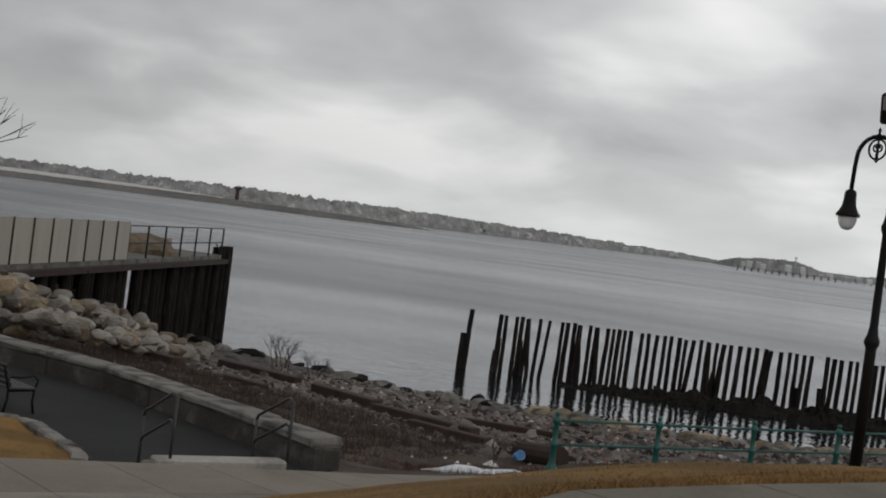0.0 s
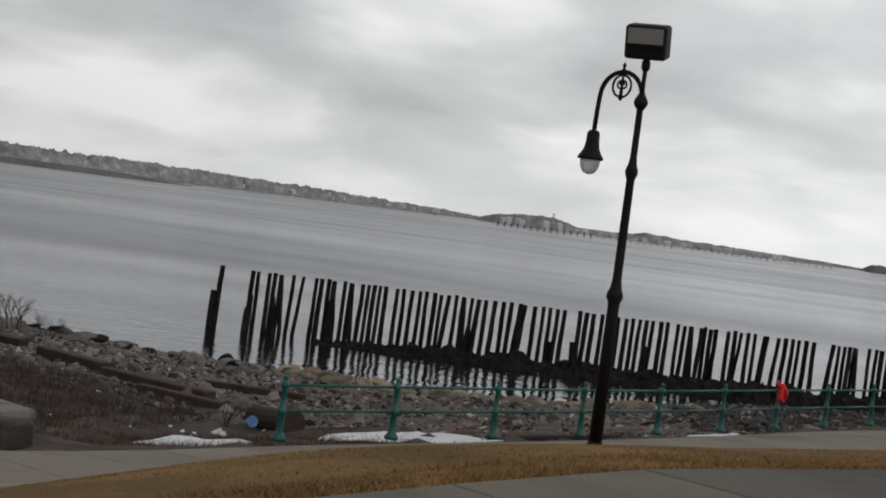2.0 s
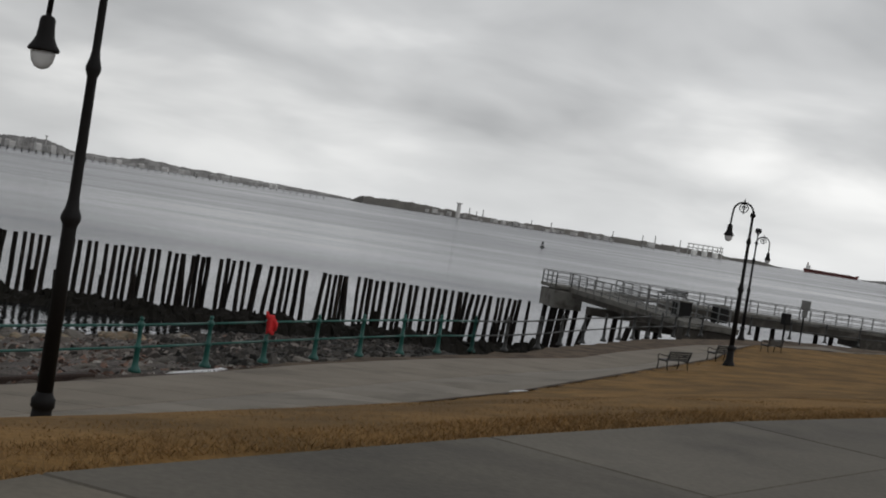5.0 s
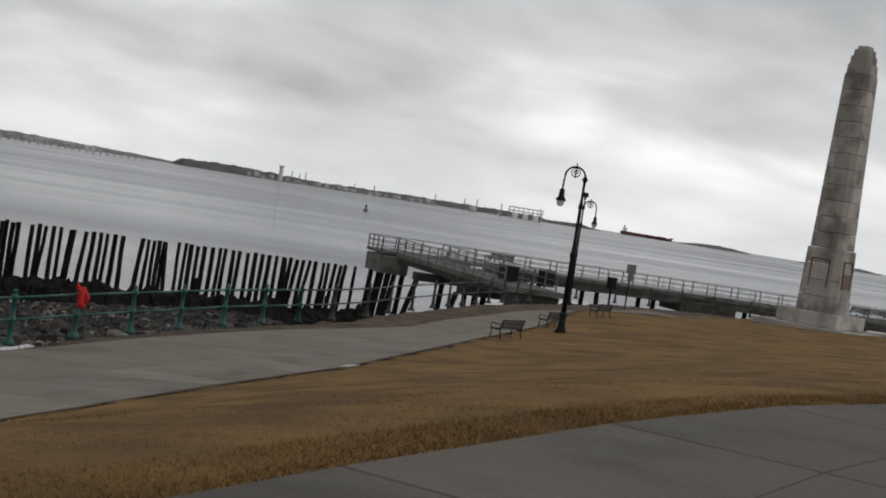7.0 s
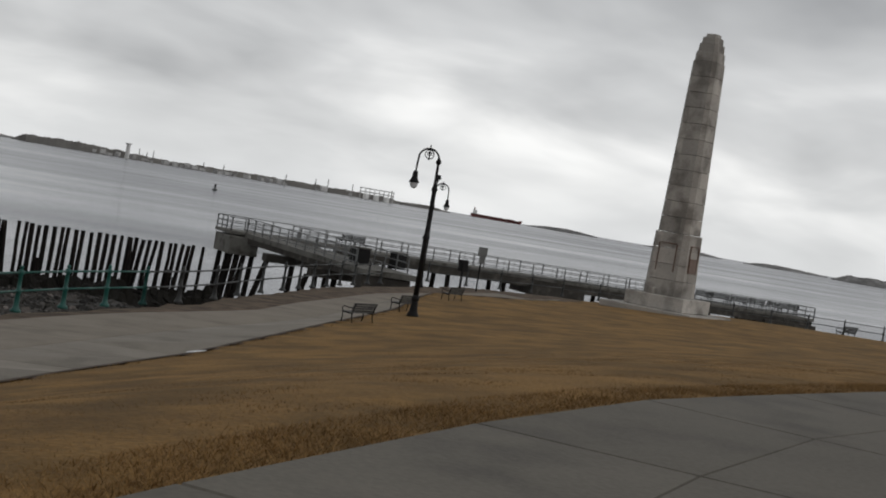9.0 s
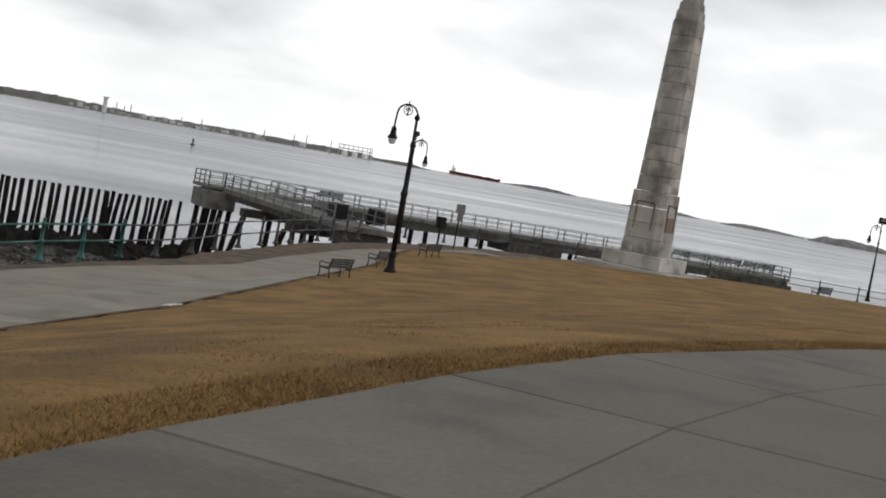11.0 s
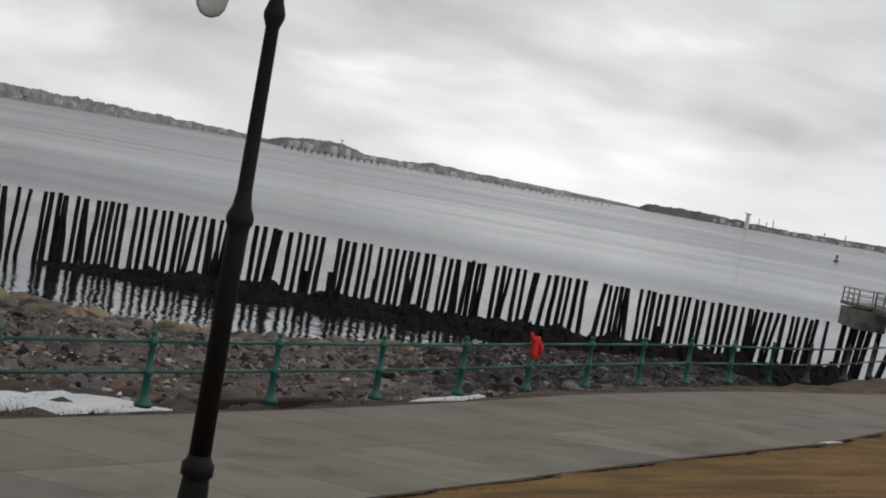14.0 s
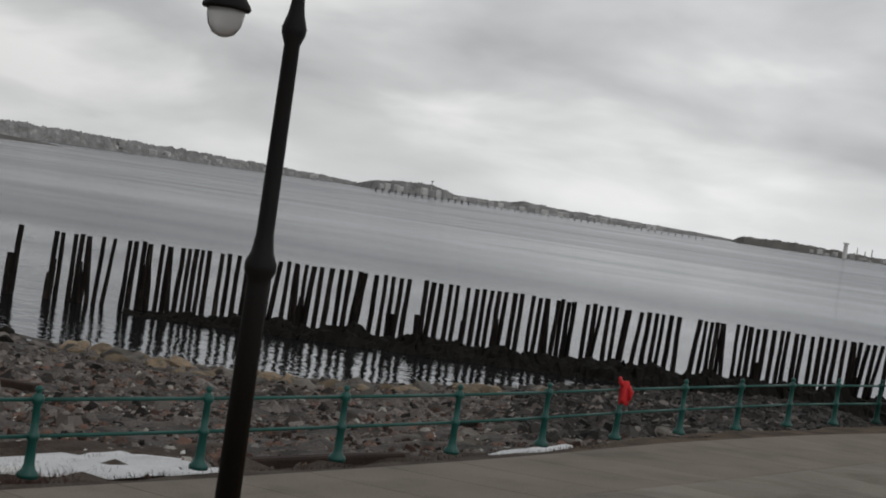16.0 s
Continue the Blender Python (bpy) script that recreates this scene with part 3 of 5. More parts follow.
def shepherd_lamp(at, flood, label, arms=((1, 1.0),), flood_size=1.0):
    th = thing("street_lamp", label, "street lamp", "lamps along the path", at=at)
    bm = B()
    lathe(bm, [(0.195, 0), (0.195, 0.05), (0.18, 0.10), (0.145, 0.16), (0.125, 0.24), (0.105, 0.50), (0.10, 0.52), (0.125, 0.54), (0.125, 0.63), (0.098, 0.66), (0.088, 0.70)], 16)
    part("base", bm, M_BLACK, th, smooth=True)
    bm = B()
    lathe(bm, [(0.086, 0.66), (0.074, 2.40), (0.076, 2.44), (0.105, 2.50), (0.105, 2.55), (0.074, 2.62), (0.058, 2.74), (0.052, 3.98), (0.078, 4.05), (0.082, 4.09), (0.055, 4.18), (0.043, 4.26), (0.041, 4.95), (0.064, 5.0), (0.03, 5.08)], 14)
    part("post", bm, M_BLACK, th, smooth=True)
    bm = B()
    lathe(bm, [(0.05, 4.86), (0.085, 4.92), (0.09, 4.96), (0.05, 5.04)], 12)
    part("collar", bm, M_BLACK, th, smooth=True)
    for side, _ in arms:
        bm = B()
        tube(bm, arm_points(side), 0.03, 8)
        part("arm", bm, M_BLACK, th, smooth=True)
        bm = B()
        lathe(bm, [(0.02, 5.31), (0.032, 5.34), (0.014, 5.37), (0.026, 5.40), (0.0, 5.45)], 8, (side * 0.32, 0, 0))
        part("finial", bm, M_BLACK, th, smooth=True)
        bm = B()
        ring = [(side * 0.32 + 0.14 * math.cos(a), 0, 5.14 + 0.14 * math.sin(a)) for a in np.linspace(0, 2 * math.pi, 17)]
        tube(bm, ring, 0.016, 6, False)
        for s2 in (-1, 1):
            tube(bm, [(side * 0.32 + s2 * (0.015 + 0.055 * math.sin(a)), 0, 5.17 - 0.06 * math.cos(a) - 0.03 * a / 4) for a in np.linspace(0, 4.4, 11)], 0.013, 6)
        tube(bm, [(side * 0.32, 0, 5.31), (side * 0.32, 0, 5.0)], [0.012, 0.025], 6)
        lathe(bm, [(0.0, 4.95), (0.03, 4.98), (0.02, 5.01), (0.0, 5.03)], 8, (side * 0.32, 0, 0))
        part("scrollwork", bm, M_BLACK, th, smooth=True)
        bm = B()
        lathe(bm, [(0.02, 4.70), (0.028, 4.68), (0.03, 4.66), (0.065, 4.645), (0.082, 4.61), (0.086, 4.52), (0.098, 4.43), (0.13, 4.36), (0.16, 4.32), (0.168, 4.295), (0.16, 4.28), (0.13, 4.28)], 18, (side * 0.66, 0, -0.09))
        part("shade", bm, M_BLACK, th, "black bell-shaped metal shade", smooth=True)
        bm = B()
        lathe(bm, [(0.13, 4.29), (0.128, 4.24), (0.112, 4.17), (0.075, 4.115), (0.03, 4.095), (0.0, 4.09)], 18, (side * 0.66, 0, -0.09))
        part("globe", bm, M_GLOBE, th, "frosted glass globe", smooth=True)
    if flood:
        bm = B()
        tube(bm, [(0, 0, 5.02), (0, 0, 5.40)], 0.028, 8)
        lathe(bm, [(0.04, 5.34), (0.055, 5.37), (0.055, 5.45), (0.035, 5.48)], 8)
        part("stem", bm, M_BLACK, th, smooth=True)
        head = Matrix.Translation((0.0, 0.02, 5.45 + 0.25 * flood_size)) @ pose(0, 0, 0, -14, 0, 22) @ Matrix.Diagonal((flood_size, flood_size, flood_size, 1))
        bm = B()
        box(bm, 0.52, 0.30, 0.42, head, 0.03)
        flood_box = part("floodlight", bm, M_BLACK, th, "box-shaped black floodlight head")
        bm = B()
        box(bm, 0.44, 0.02, 0.19, head @ Matrix.Translation((0, 0.152, 0.08)))
        part("lens", bm, M_GLOBE, flood_box, "pale glass lens")
        bm = B()
        box(bm, 0.50, 0.03, 0.03, head @ Matrix.Translation((0, 0.155, -0.04)))
        part("trim_bar", bm, M_BLACK, flood_box)
    return th


shepherd_lamp(pose(0, 0, 0.90, 0, 0, 146), True, "tall black shepherd's-crook street lamp with a floodlight on top")
shepherd_lamp(pose(19.72, 27.7, ground_z(19.72, 27.7) - 0.02, 0, 0, 160), False, "black shepherd's-crook street lamp beside a park bench")
shepherd_lamp(pose(30.8, 51.7, ground_z(30.8, 51.7), 0, 0, -25), True, "black shepherd's-crook street lamp with a small floodlight near the pier", flood_size=0.55)
shepherd_lamp(pose(72, 62.3, 0.3, 0, 0, 140), True, "black shepherd's-crook street lamp with a floodlight by the far railing")


# ---- old timber piles ----
def pile_line(t):
    a = [(-22.6, 62.6), (-17.3, 64.2), (-3.5, 67.3), (10.7, 70.0), (25.3, 71.2)]
    pts = np.array(a)
    s = np.concatenate([[0], np.cumsum(np.hypot(*np.diff(pts, axis=0).T))])
    return np.interp(t, s, pts[:, 0]), np.interp(t, s, pts[:, 1]), s[-1]


def pile(x, y, top, lean, r, base=-6.0, name="timber_post", label="weathered dark timber post standing in the water"):
    bm = B()
    h = top - base
    rnd = random.random
    pts, rad = [], []
    for k in range(6):
        f = k / 5
        pts.append((lean * h * f + (rnd() - 0.5) * 0.04, (rnd() - 0.5) * 0.04, h * f))
        rad.append(r * (1.12 - 0.22 * f) * (0.93 + 0.14 * rnd()))
    tube(bm, pts, rad, 8)
    ob = part(name, bm, M_PILE, smooth=False)
    ob.matrix_basis = pose(x - lean * (WATER - base), y, base)
    return tagged(ob, label, "post", "row of old wharf posts")


# groups along the row: start, end, count
PILE_GROUPS = [(0.12, 0.42, 2), (1.06, 1.78, 3), (2.54, 3.1, 2), (3.88, 4.88, 4), (5.58, 5.94, 2), (6.63, 8.02, 5), (8.66, 9.57, 3), (10.03, 12.65, 7),
               (13.18, 14.02, 3), (14.55, 15.56, 3), (16.12, 16.38, 2), (17.0, 18.78, 5), (19.74, 21.47, 5), (22.08, 25.06, 8), (25.68, 26.46, 3), (27.12, 28.01, 4),
               (28.76, 30.41, 5), (31.02, 31.18, 2), (31.85, 34.03, 6), (35.2, 36.45, 5), (37.35, 38.9, 5), (39.4, 41.05, 5), (41.6, 43.84, 6), (44.3, 45.9, 5), (46.45, 47.85, 5), (48.5, 48.54, 1)]
random.seed(11)
for s0, s1, count in PILE_GROUPS:
    for i in range(count):
        s_at = s0 + (s1 - s0) * i / max(1, count - 1) + (random.uniform(-0.05, 0.05) if 0 < i < count - 1 else 0)
        x, y, _ = pile_line(s_at)
        top = -0.70 + random.uniform(-0.06, 0.05)
        lean = random.choice([0.0, 0.005, 0.01, 0.015, 0.02, 0.03, 0.07]) + random.uniform(-0.01, 0.01)
        if s_at > 44:
            lean += 0.05
        r = random.uniform(0.115, 0.155)
        # the row is set out at the tops: the foot stands back along the lean
        pile(x - lean * (top - WATER), y + random.uniform(-0.1, 0.1), top, lean, r)
        if random.random() < 0.11:
            pile(x - random.uniform(0.1, 0.3), y - 0.2, top - random.uniform(1.2, 2.3), random.uniform(-0.05, 0.08), r * 1.1, label="short broken stump of a dark timber post")
    if random.random() < 0.3 and s1 != 34.03:
        # a member propped against its neighbour
        x, y, _ = pile_line(s1)
        pile(x + 0.28, y - 0.12, -0.74, -0.06, 0.13)
pile(-24.3, 62.0, -0.62, 0.035, 0.16)
pile(-24.52, 61.9, -2.1, 0.0, 0.2, label="short broken stump of a dark timber post")


# ---- far shores ----
def ribbon(name, pts, material, label, category, rough=0.25, seed=1, depth=60, parent=None):
    """A low wooded land seen over water: (bearing, distance, height) along its front."""
    rng = np.random.default_rng(seed)
    brg = np.array([p[0] for p in pts])
    q = np.arange(brg[0], brg[-1], 0.035)
    dist = np.interp(q, brg, [p[1] for p in pts])
    hgt = np.interp(q, brg, [p[2] for p in pts])
    n = len(q)
    lump = np.convolve(rng.random(n + 8), np.ones(7) / 7, "same")[4:4 + n]
    hgt = hgt * (1 - rough + 2 * rough * lump + rough * 0.5 * (rng.random(n) - 0.5))
    a = np.radians(q)
    ex, ey = 0.7, -15.0
    verts, faces = [], []
    for i in range(n):
        s, c = math.sin(a[i]), math.cos(a[i])
        for dd, z in ((0, WATER - 1), (6, WATER + 0.25 * hgt[i]), (20, WATER + 0.95 * hgt[i]), (depth, WATER + hgt[i]), (depth + 40, WATER - 1)):
            verts.append((ex + s * (dist[i] + dd), ey + c * (dist[i] + dd), z))
    for i in range(n - 1):
        for k in range(4):
            j = 5 * i + k
            faces.append((j, j + 1, j + 6, j + 5))
    ob = pydata(name, verts, faces, material, parent)
    return ob if parent is not None else tagged(ob, label, category, kind="structure")


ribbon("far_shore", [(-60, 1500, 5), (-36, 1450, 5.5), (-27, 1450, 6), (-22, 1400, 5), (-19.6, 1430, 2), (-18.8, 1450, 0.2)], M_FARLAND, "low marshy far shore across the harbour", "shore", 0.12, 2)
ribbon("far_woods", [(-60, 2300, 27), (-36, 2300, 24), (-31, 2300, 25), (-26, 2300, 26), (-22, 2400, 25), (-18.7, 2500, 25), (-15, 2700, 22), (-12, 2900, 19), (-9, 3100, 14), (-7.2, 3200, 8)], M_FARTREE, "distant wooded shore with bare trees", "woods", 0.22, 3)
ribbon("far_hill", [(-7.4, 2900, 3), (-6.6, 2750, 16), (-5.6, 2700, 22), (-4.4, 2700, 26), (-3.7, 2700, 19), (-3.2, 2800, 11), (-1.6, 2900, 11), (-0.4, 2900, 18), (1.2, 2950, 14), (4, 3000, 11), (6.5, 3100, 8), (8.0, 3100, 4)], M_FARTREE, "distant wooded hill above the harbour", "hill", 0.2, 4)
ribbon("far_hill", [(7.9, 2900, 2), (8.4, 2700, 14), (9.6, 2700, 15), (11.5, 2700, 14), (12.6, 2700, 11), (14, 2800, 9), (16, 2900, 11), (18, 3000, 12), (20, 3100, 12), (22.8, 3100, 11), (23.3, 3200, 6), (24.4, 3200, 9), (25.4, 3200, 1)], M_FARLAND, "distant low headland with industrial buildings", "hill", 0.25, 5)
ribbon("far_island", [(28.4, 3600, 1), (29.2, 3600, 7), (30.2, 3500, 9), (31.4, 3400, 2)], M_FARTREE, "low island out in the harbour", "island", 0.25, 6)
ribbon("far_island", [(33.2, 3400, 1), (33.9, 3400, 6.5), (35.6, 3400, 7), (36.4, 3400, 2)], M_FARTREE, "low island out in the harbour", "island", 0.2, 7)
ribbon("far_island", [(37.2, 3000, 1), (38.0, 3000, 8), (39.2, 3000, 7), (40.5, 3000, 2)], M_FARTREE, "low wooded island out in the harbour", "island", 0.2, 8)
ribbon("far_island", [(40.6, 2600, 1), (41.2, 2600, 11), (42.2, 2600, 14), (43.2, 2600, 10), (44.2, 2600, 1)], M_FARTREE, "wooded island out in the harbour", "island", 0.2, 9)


def at_bearing(b, d, z=WATER):
    a = radians(b)
    return (0.7 + d * math.sin(a), -15 + d * math.cos(a), z)


ribbon("far_beach", [(-40, 1750, 9.0), (-34, 1720, 9.3), (-30, 1700, 8.6), (-27.2, 1690, 6)], M_BEACH, "pale strip of snowy seawall on the far shore", "beach", 0.06, 12, depth=20)


def far_box(name, b, d, w, h, z0, material, label, category, roof=True, group=""):
    """A far building: walls with a pitched roof."""
    bm = B()
    box(bm, w, w * 0.8, h, pose(0, 0, h / 2))
    if roof:
        r = bmesh.ops.create_cube(bm, size=1.0, matrix=Matrix.Translation((0, 0, h + w * 0.15)) @ Matrix.Diagonal((w * 1.05, w * 0.85, w * 0.3, 1)))
        for v in r["verts"]:
            if v.co.z > h + w * 0.1:
                v.co.y = 0
    ob = part(name, bm, material)
    ob.matrix_basis = Matrix.Translation(at_bearing(b, d, z0)) @ pose(0, 0, 0, 0, 0, random.uniform(-40, 40))
    return tagged(ob, label, category, group)


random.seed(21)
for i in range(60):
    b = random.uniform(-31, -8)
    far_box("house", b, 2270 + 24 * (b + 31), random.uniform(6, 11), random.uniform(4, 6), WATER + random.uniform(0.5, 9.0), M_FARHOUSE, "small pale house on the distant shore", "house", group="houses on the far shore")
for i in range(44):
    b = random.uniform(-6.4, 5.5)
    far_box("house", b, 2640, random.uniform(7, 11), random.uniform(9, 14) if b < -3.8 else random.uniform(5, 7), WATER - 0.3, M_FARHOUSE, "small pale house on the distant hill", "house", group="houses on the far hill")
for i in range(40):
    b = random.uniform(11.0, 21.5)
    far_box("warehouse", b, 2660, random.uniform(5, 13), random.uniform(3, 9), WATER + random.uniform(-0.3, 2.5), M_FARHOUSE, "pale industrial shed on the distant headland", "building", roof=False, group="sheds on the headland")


def far_tower(b, d, base, top, r, cup, label, material=M_FARHOUSE):
    bm = B()
    lathe(bm, [(r, base), (r * 0.8, top - cup * 2), (r * 0.8, top - cup * 1.6), (r + cup, top - cup), (r + cup, top)], 10)
    ob = part("tower", bm, material)
    ob.matrix_basis = Matrix.Translation(at_bearing(b, d, 0))
    return tagged(ob, label, "tower")


far_tower(-4.2, 2680, -6, 27.0, 1.2, 1.6, "water tower on the distant hill")
far_tower(-26.7, 2250, -6, 20.5, 3.5, 3.0, "rust-coloured tower above the far shore", M_RUST)
far_tower(12.3, 2640, -6, 24.0, 4.5, 1.5, "broad pale tower of the harbour works")
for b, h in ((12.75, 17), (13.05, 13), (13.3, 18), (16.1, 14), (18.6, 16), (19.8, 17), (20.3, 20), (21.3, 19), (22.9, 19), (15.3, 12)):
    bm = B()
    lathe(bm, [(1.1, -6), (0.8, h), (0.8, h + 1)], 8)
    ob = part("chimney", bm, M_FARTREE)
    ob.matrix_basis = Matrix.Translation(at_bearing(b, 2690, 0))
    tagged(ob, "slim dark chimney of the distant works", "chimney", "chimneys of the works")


def gantry():
    th = thing("gantry_works", "large pale storage frames of the distant works", "building", at=Matrix.Translation(at_bearing(22.3, 2750, 0)) @ pose(0, 0, 0, 0, 0, -22))
    for i in range(8):
        bm = B()
        box(bm, 1.6, 6, 21, pose(-32 + 9.2 * i, 0, 6.5))
        part("leg", bm, M_FARHOUSE, th)
    for z in (17, 10):
        bm = B()
        box(bm, 68, 5, 1.8, pose(0, 0, z))
        part("girder", bm, M_FARHOUSE, th)
    for i in range(3):
        bm = B()
        lathe(bm, [(5.5, -5), (5.5, 4), (4, 5.5), (0, 6)], 14, (-20 + 20 * i, -8, 0))
        part("tank", bm, M_WHITE, th)


gantry()


def trestle():
    th = thing("harbour_trestle", "long low dark trestle on piles below the distant hill", "bridge")
    for i in range(50):
        b = -6.4 + i * 0.27
        x, y, _ = at_bearing(b, 1800)
        bm = B()
        box(bm, 1.7 if b < -2.5 else 1.0, 1.2, 6.0 if b < -2.5 else 3.4, pose(x, y, WATER + (1.6 if b < -2.5 else 0.9)))
        part("leg", bm, M_DARKRAIL, th)
    a, c = at_bearing(-6.5, 1802, WATER + 4.6), at_bearing(-2.5, 1802, WATER + 4.4)
    bm = B()
    beam(bm, a, c, 2.0, 0.7)
    part("deck", bm, M_FARTREE, th)


trestle()


def cargo_ship():
    th = thing("cargo_ship", "long dark red cargo ship lying at anchor", "ship", at=Matrix.Translation(at_bearing(27.25, 3600, WATER)) @ pose(0, 0, 0, 0, 0, -24))
    bm = B()
    prof = [(-66, 0), (-68, 9), (-40, 7), (55, 7), (66, 10), (62, 0)]
    for s in (-9, 9):
        bm.faces.new([bm.verts.new((x, s * (0.4 if abs(x) > 60 else 1), z)) for x, z in prof])
    bm.verts.ensure_lookup_table()
    n = len(prof)
    for i in range(n):
        bm.faces.new((bm.verts[i], bm.verts[(i + 1) % n], bm.verts[n + (i + 1) % n], bm.verts[n + i]))
    bmesh.ops.recalc_face_normals(bm, faces=bm.faces)
    part("hull", bm, M_SHIP, th)
    bm = B()
    box(bm, 10, 14, 10, pose(-57, 0, 13), 0.5)
    part("deckhouse", bm, M_WHITE, th, "white deckhouse")
    bm = B()
    box(bm, 3, 3, 7, pose(-59, 0, 21))
    part("funnel", bm, M_SHIP, th)
    for x in (-30, 5, 35):
        bm = B()
        box(bm, 22, 12, 1.6, pose(x, 0, 7.6))
        part("hatch", bm, M_SHIP, th)


cargo_ship()


def buoy():
    th = thing("channel_buoy", "dark channel buoy floating on the water", "buoy", at=Matrix.Translation((157.8, 537.3, WATER)) @ Matrix.Diagonal((0.72, 0.72, 0.72, 1)))
    bm = B()
    lathe(bm, [(1.3, -0.4), (1.45, 0.1), (1.4, 0.7), (0.6, 0.9)], 14)
    part("float", bm, M_DARKRAIL, th)
    bm = B()
    for k in range(4):
        a = k * math.pi / 2
        tube(bm, [(0.75 * math.cos(a), 0.75 * math.sin(a), 0.7), (0.35 * math.cos(a), 0.35 * math.sin(a), 2.6)], 0.12, 6)
    lathe(bm, [(0.55, 2.2), (0.6, 3.0), (0.3, 3.3), (0.2, 3.7)], 10)
    part("tower", bm, M_BLACK, th)


buoy()


# ---- monument ----
def monument():
    g = ground_z(45.7, 51.75) - 0.02
    th = thing("obelisk_monument", "tall tapering granite obelisk with stepped top on a stone plinth", "monument", at=pose(45.7, 51.75, 0, 0, 0, 30) @ Matrix.Translation((0, 0, g)))
    bm = B()
    box(bm, 5.4, 5.4, 0.35, pose(0, 0, 0.05), 0.03)
    part("lower_step", bm, M_STONE, th)
    bm = B()
    box(bm, 3.5, 3.5, 0.75, pose(0, 0, 0.60), 0.04)
    part("plinth", bm, M_STONE, th)

    def course(z0, z1, w0, w1, name="stone", material=M_STONE, notch=0.14):
        bm = B()
        rings = []
        for z, w in ((z0 + 0.012, w0), (z1 - 0.012, w1)):
            h, n = w / 2, notch * w
            pts = []
            for a in range(4):
                for px, py in ((h, -(h - n)), (h, h - n), (h - n * 0.5, h - n * 0.5)):
                    ca, sa = math.cos(a * math.pi / 2), math.sin(a * math.pi / 2)
                    pts.append(bm.verts.new((px * ca - py * sa, px * sa + py * ca, z)))
            rings.append(pts)
        k = len(rings[0])
        for i in range(k):
            bm.faces.new((rings[0][i], rings[0][(i + 1) % k], rings[1][(i + 1) % k], rings[1][i]))
        bm.faces.new(rings[1])
        bm.faces.new(rings[0][::-1])
        # each course is cut into blocks, the cuts breaking joint from course to course
        cuts[0] += 1
        c = (0.22 if cuts[0] % 2 else -0.2) * w0
        for sx in (-1, 1):
            for sy in (-1, 1):
                q = bm.copy()
                for co, no in (((c, 0, 0), (-sx, 0, 0)), ((0, -c, 0), (0, -sy, 0))):
                    r = bmesh.ops.bisect_plane(q, geom=q.verts[:] + q.edges[:] + q.faces[:], plane_co=co, plane_no=no, clear_outer=True)
                    bmesh.ops.holes_fill(q, edges=[e for e in q.edges if e.is_boundary])
                for v in q.verts:
                    v.co.x -= 0.004 * sx
                    v.co.y -= 0.004 * sy
                part(name, q, material, th)
        bm.free()

    cuts = [0]
    z, w = 0.97, 2.28
    for i in range(4):
        course(z, z + 0.86, w, w - 0.045)
        z, w = z + 0.86, w - 0.045
    w -= 0.2
    n, top = 11, 13.85
    step = (top - z) / n
    for i in range(n):
        course(z, z + step, w, w - 0.043)
        z, w = z + step, w - 0.043
    for cut, hh in ((0.10, 0.55), (0.16, 0.45), (0.2, 0.35), (0.26, 0.2)):
        w -= cut
        course(z, z + hh, w, w - 0.04)
        z += hh
    for a in range(4):
        face = pose(0, 0, 0, 0, 0, 90 * a)
        for y, sy, z_, sz in ((-0.52, 0.05, 3.05, 1.5), (0.52, 0.05, 3.05, 1.5), (0, 0.99, 3.82, 0.05)):
            bm = B()
            box(bm, 0.10, sy, sz, face @ Matrix.Translation((1.085, y, z_)), 0.01)
            part("panel_border", bm, M_BRONZE, th, "thin weathered bronze border")
        if a % 2 == 1:
            bm = B()
            box(bm, 0.06, 0.85, 0.8, face @ Matrix.Translation((1.10, 0, 2.75)), 0.015)
            part("bronze_plaque", bm, M_BRONZE, th, "weathered brown bronze plaque")
    for k, (sx, sz) in enumerate(((0.5, 0.5), (0.34, 0.9), (0.5, 0.5))):
        bm = B()
        box(bm, sx, 0.3, 0.35, pose(0, 0, 0, 0, 0, 90 * k) @ Matrix.Translation((1.2, 0.4 - 0.4 * k, 1.15)), 0.03)
        part("stone", bm, M_STONE, th)
    return th


monument()


# ---- fishing pier ----
def pier_rail(name, a, b, zdeck, spacing, parent, height=1.1, bars=2, fine=0.0):
    a, b = Vector(a), Vector(b)
    n = max(1, round((b - a).length / spacing))
    for i in range(n + 1):
        p = a.lerp(b, i / n)
        bm = B()
        beam(bm, p, p + Vector((0, 0, height)), 0.07)
        part("post", bm, M_STEEL, parent)
    for k in range(bars + 1):
        bm = B()
        up = Vector((0, 0, height * (1 - k / (bars + 0.6))))
        beam(bm, a + up, b + up, 0.05)
        part("rail", bm, M_STEEL, parent)
    if fine:
        m = int((b - a).length / fine)
        for i in range(m):
            p = a.lerp(b, (i + 0.5) / m)
            bm = B()
            beam(bm, p + Vector((0, 0, 0.1)), p + Vector((0, 0, height * 0.97)), 0.022)
            part("baluster", bm, M_STEEL, parent)


def pier_pile(x, y, top, lx, ly, parent):
    bm = B()
    tube(bm, [(x + lx, y + ly, -6.5), (x, y, top)], [0.2, 0.18], 8)
    part("support_post", bm, M_PILE, parent)


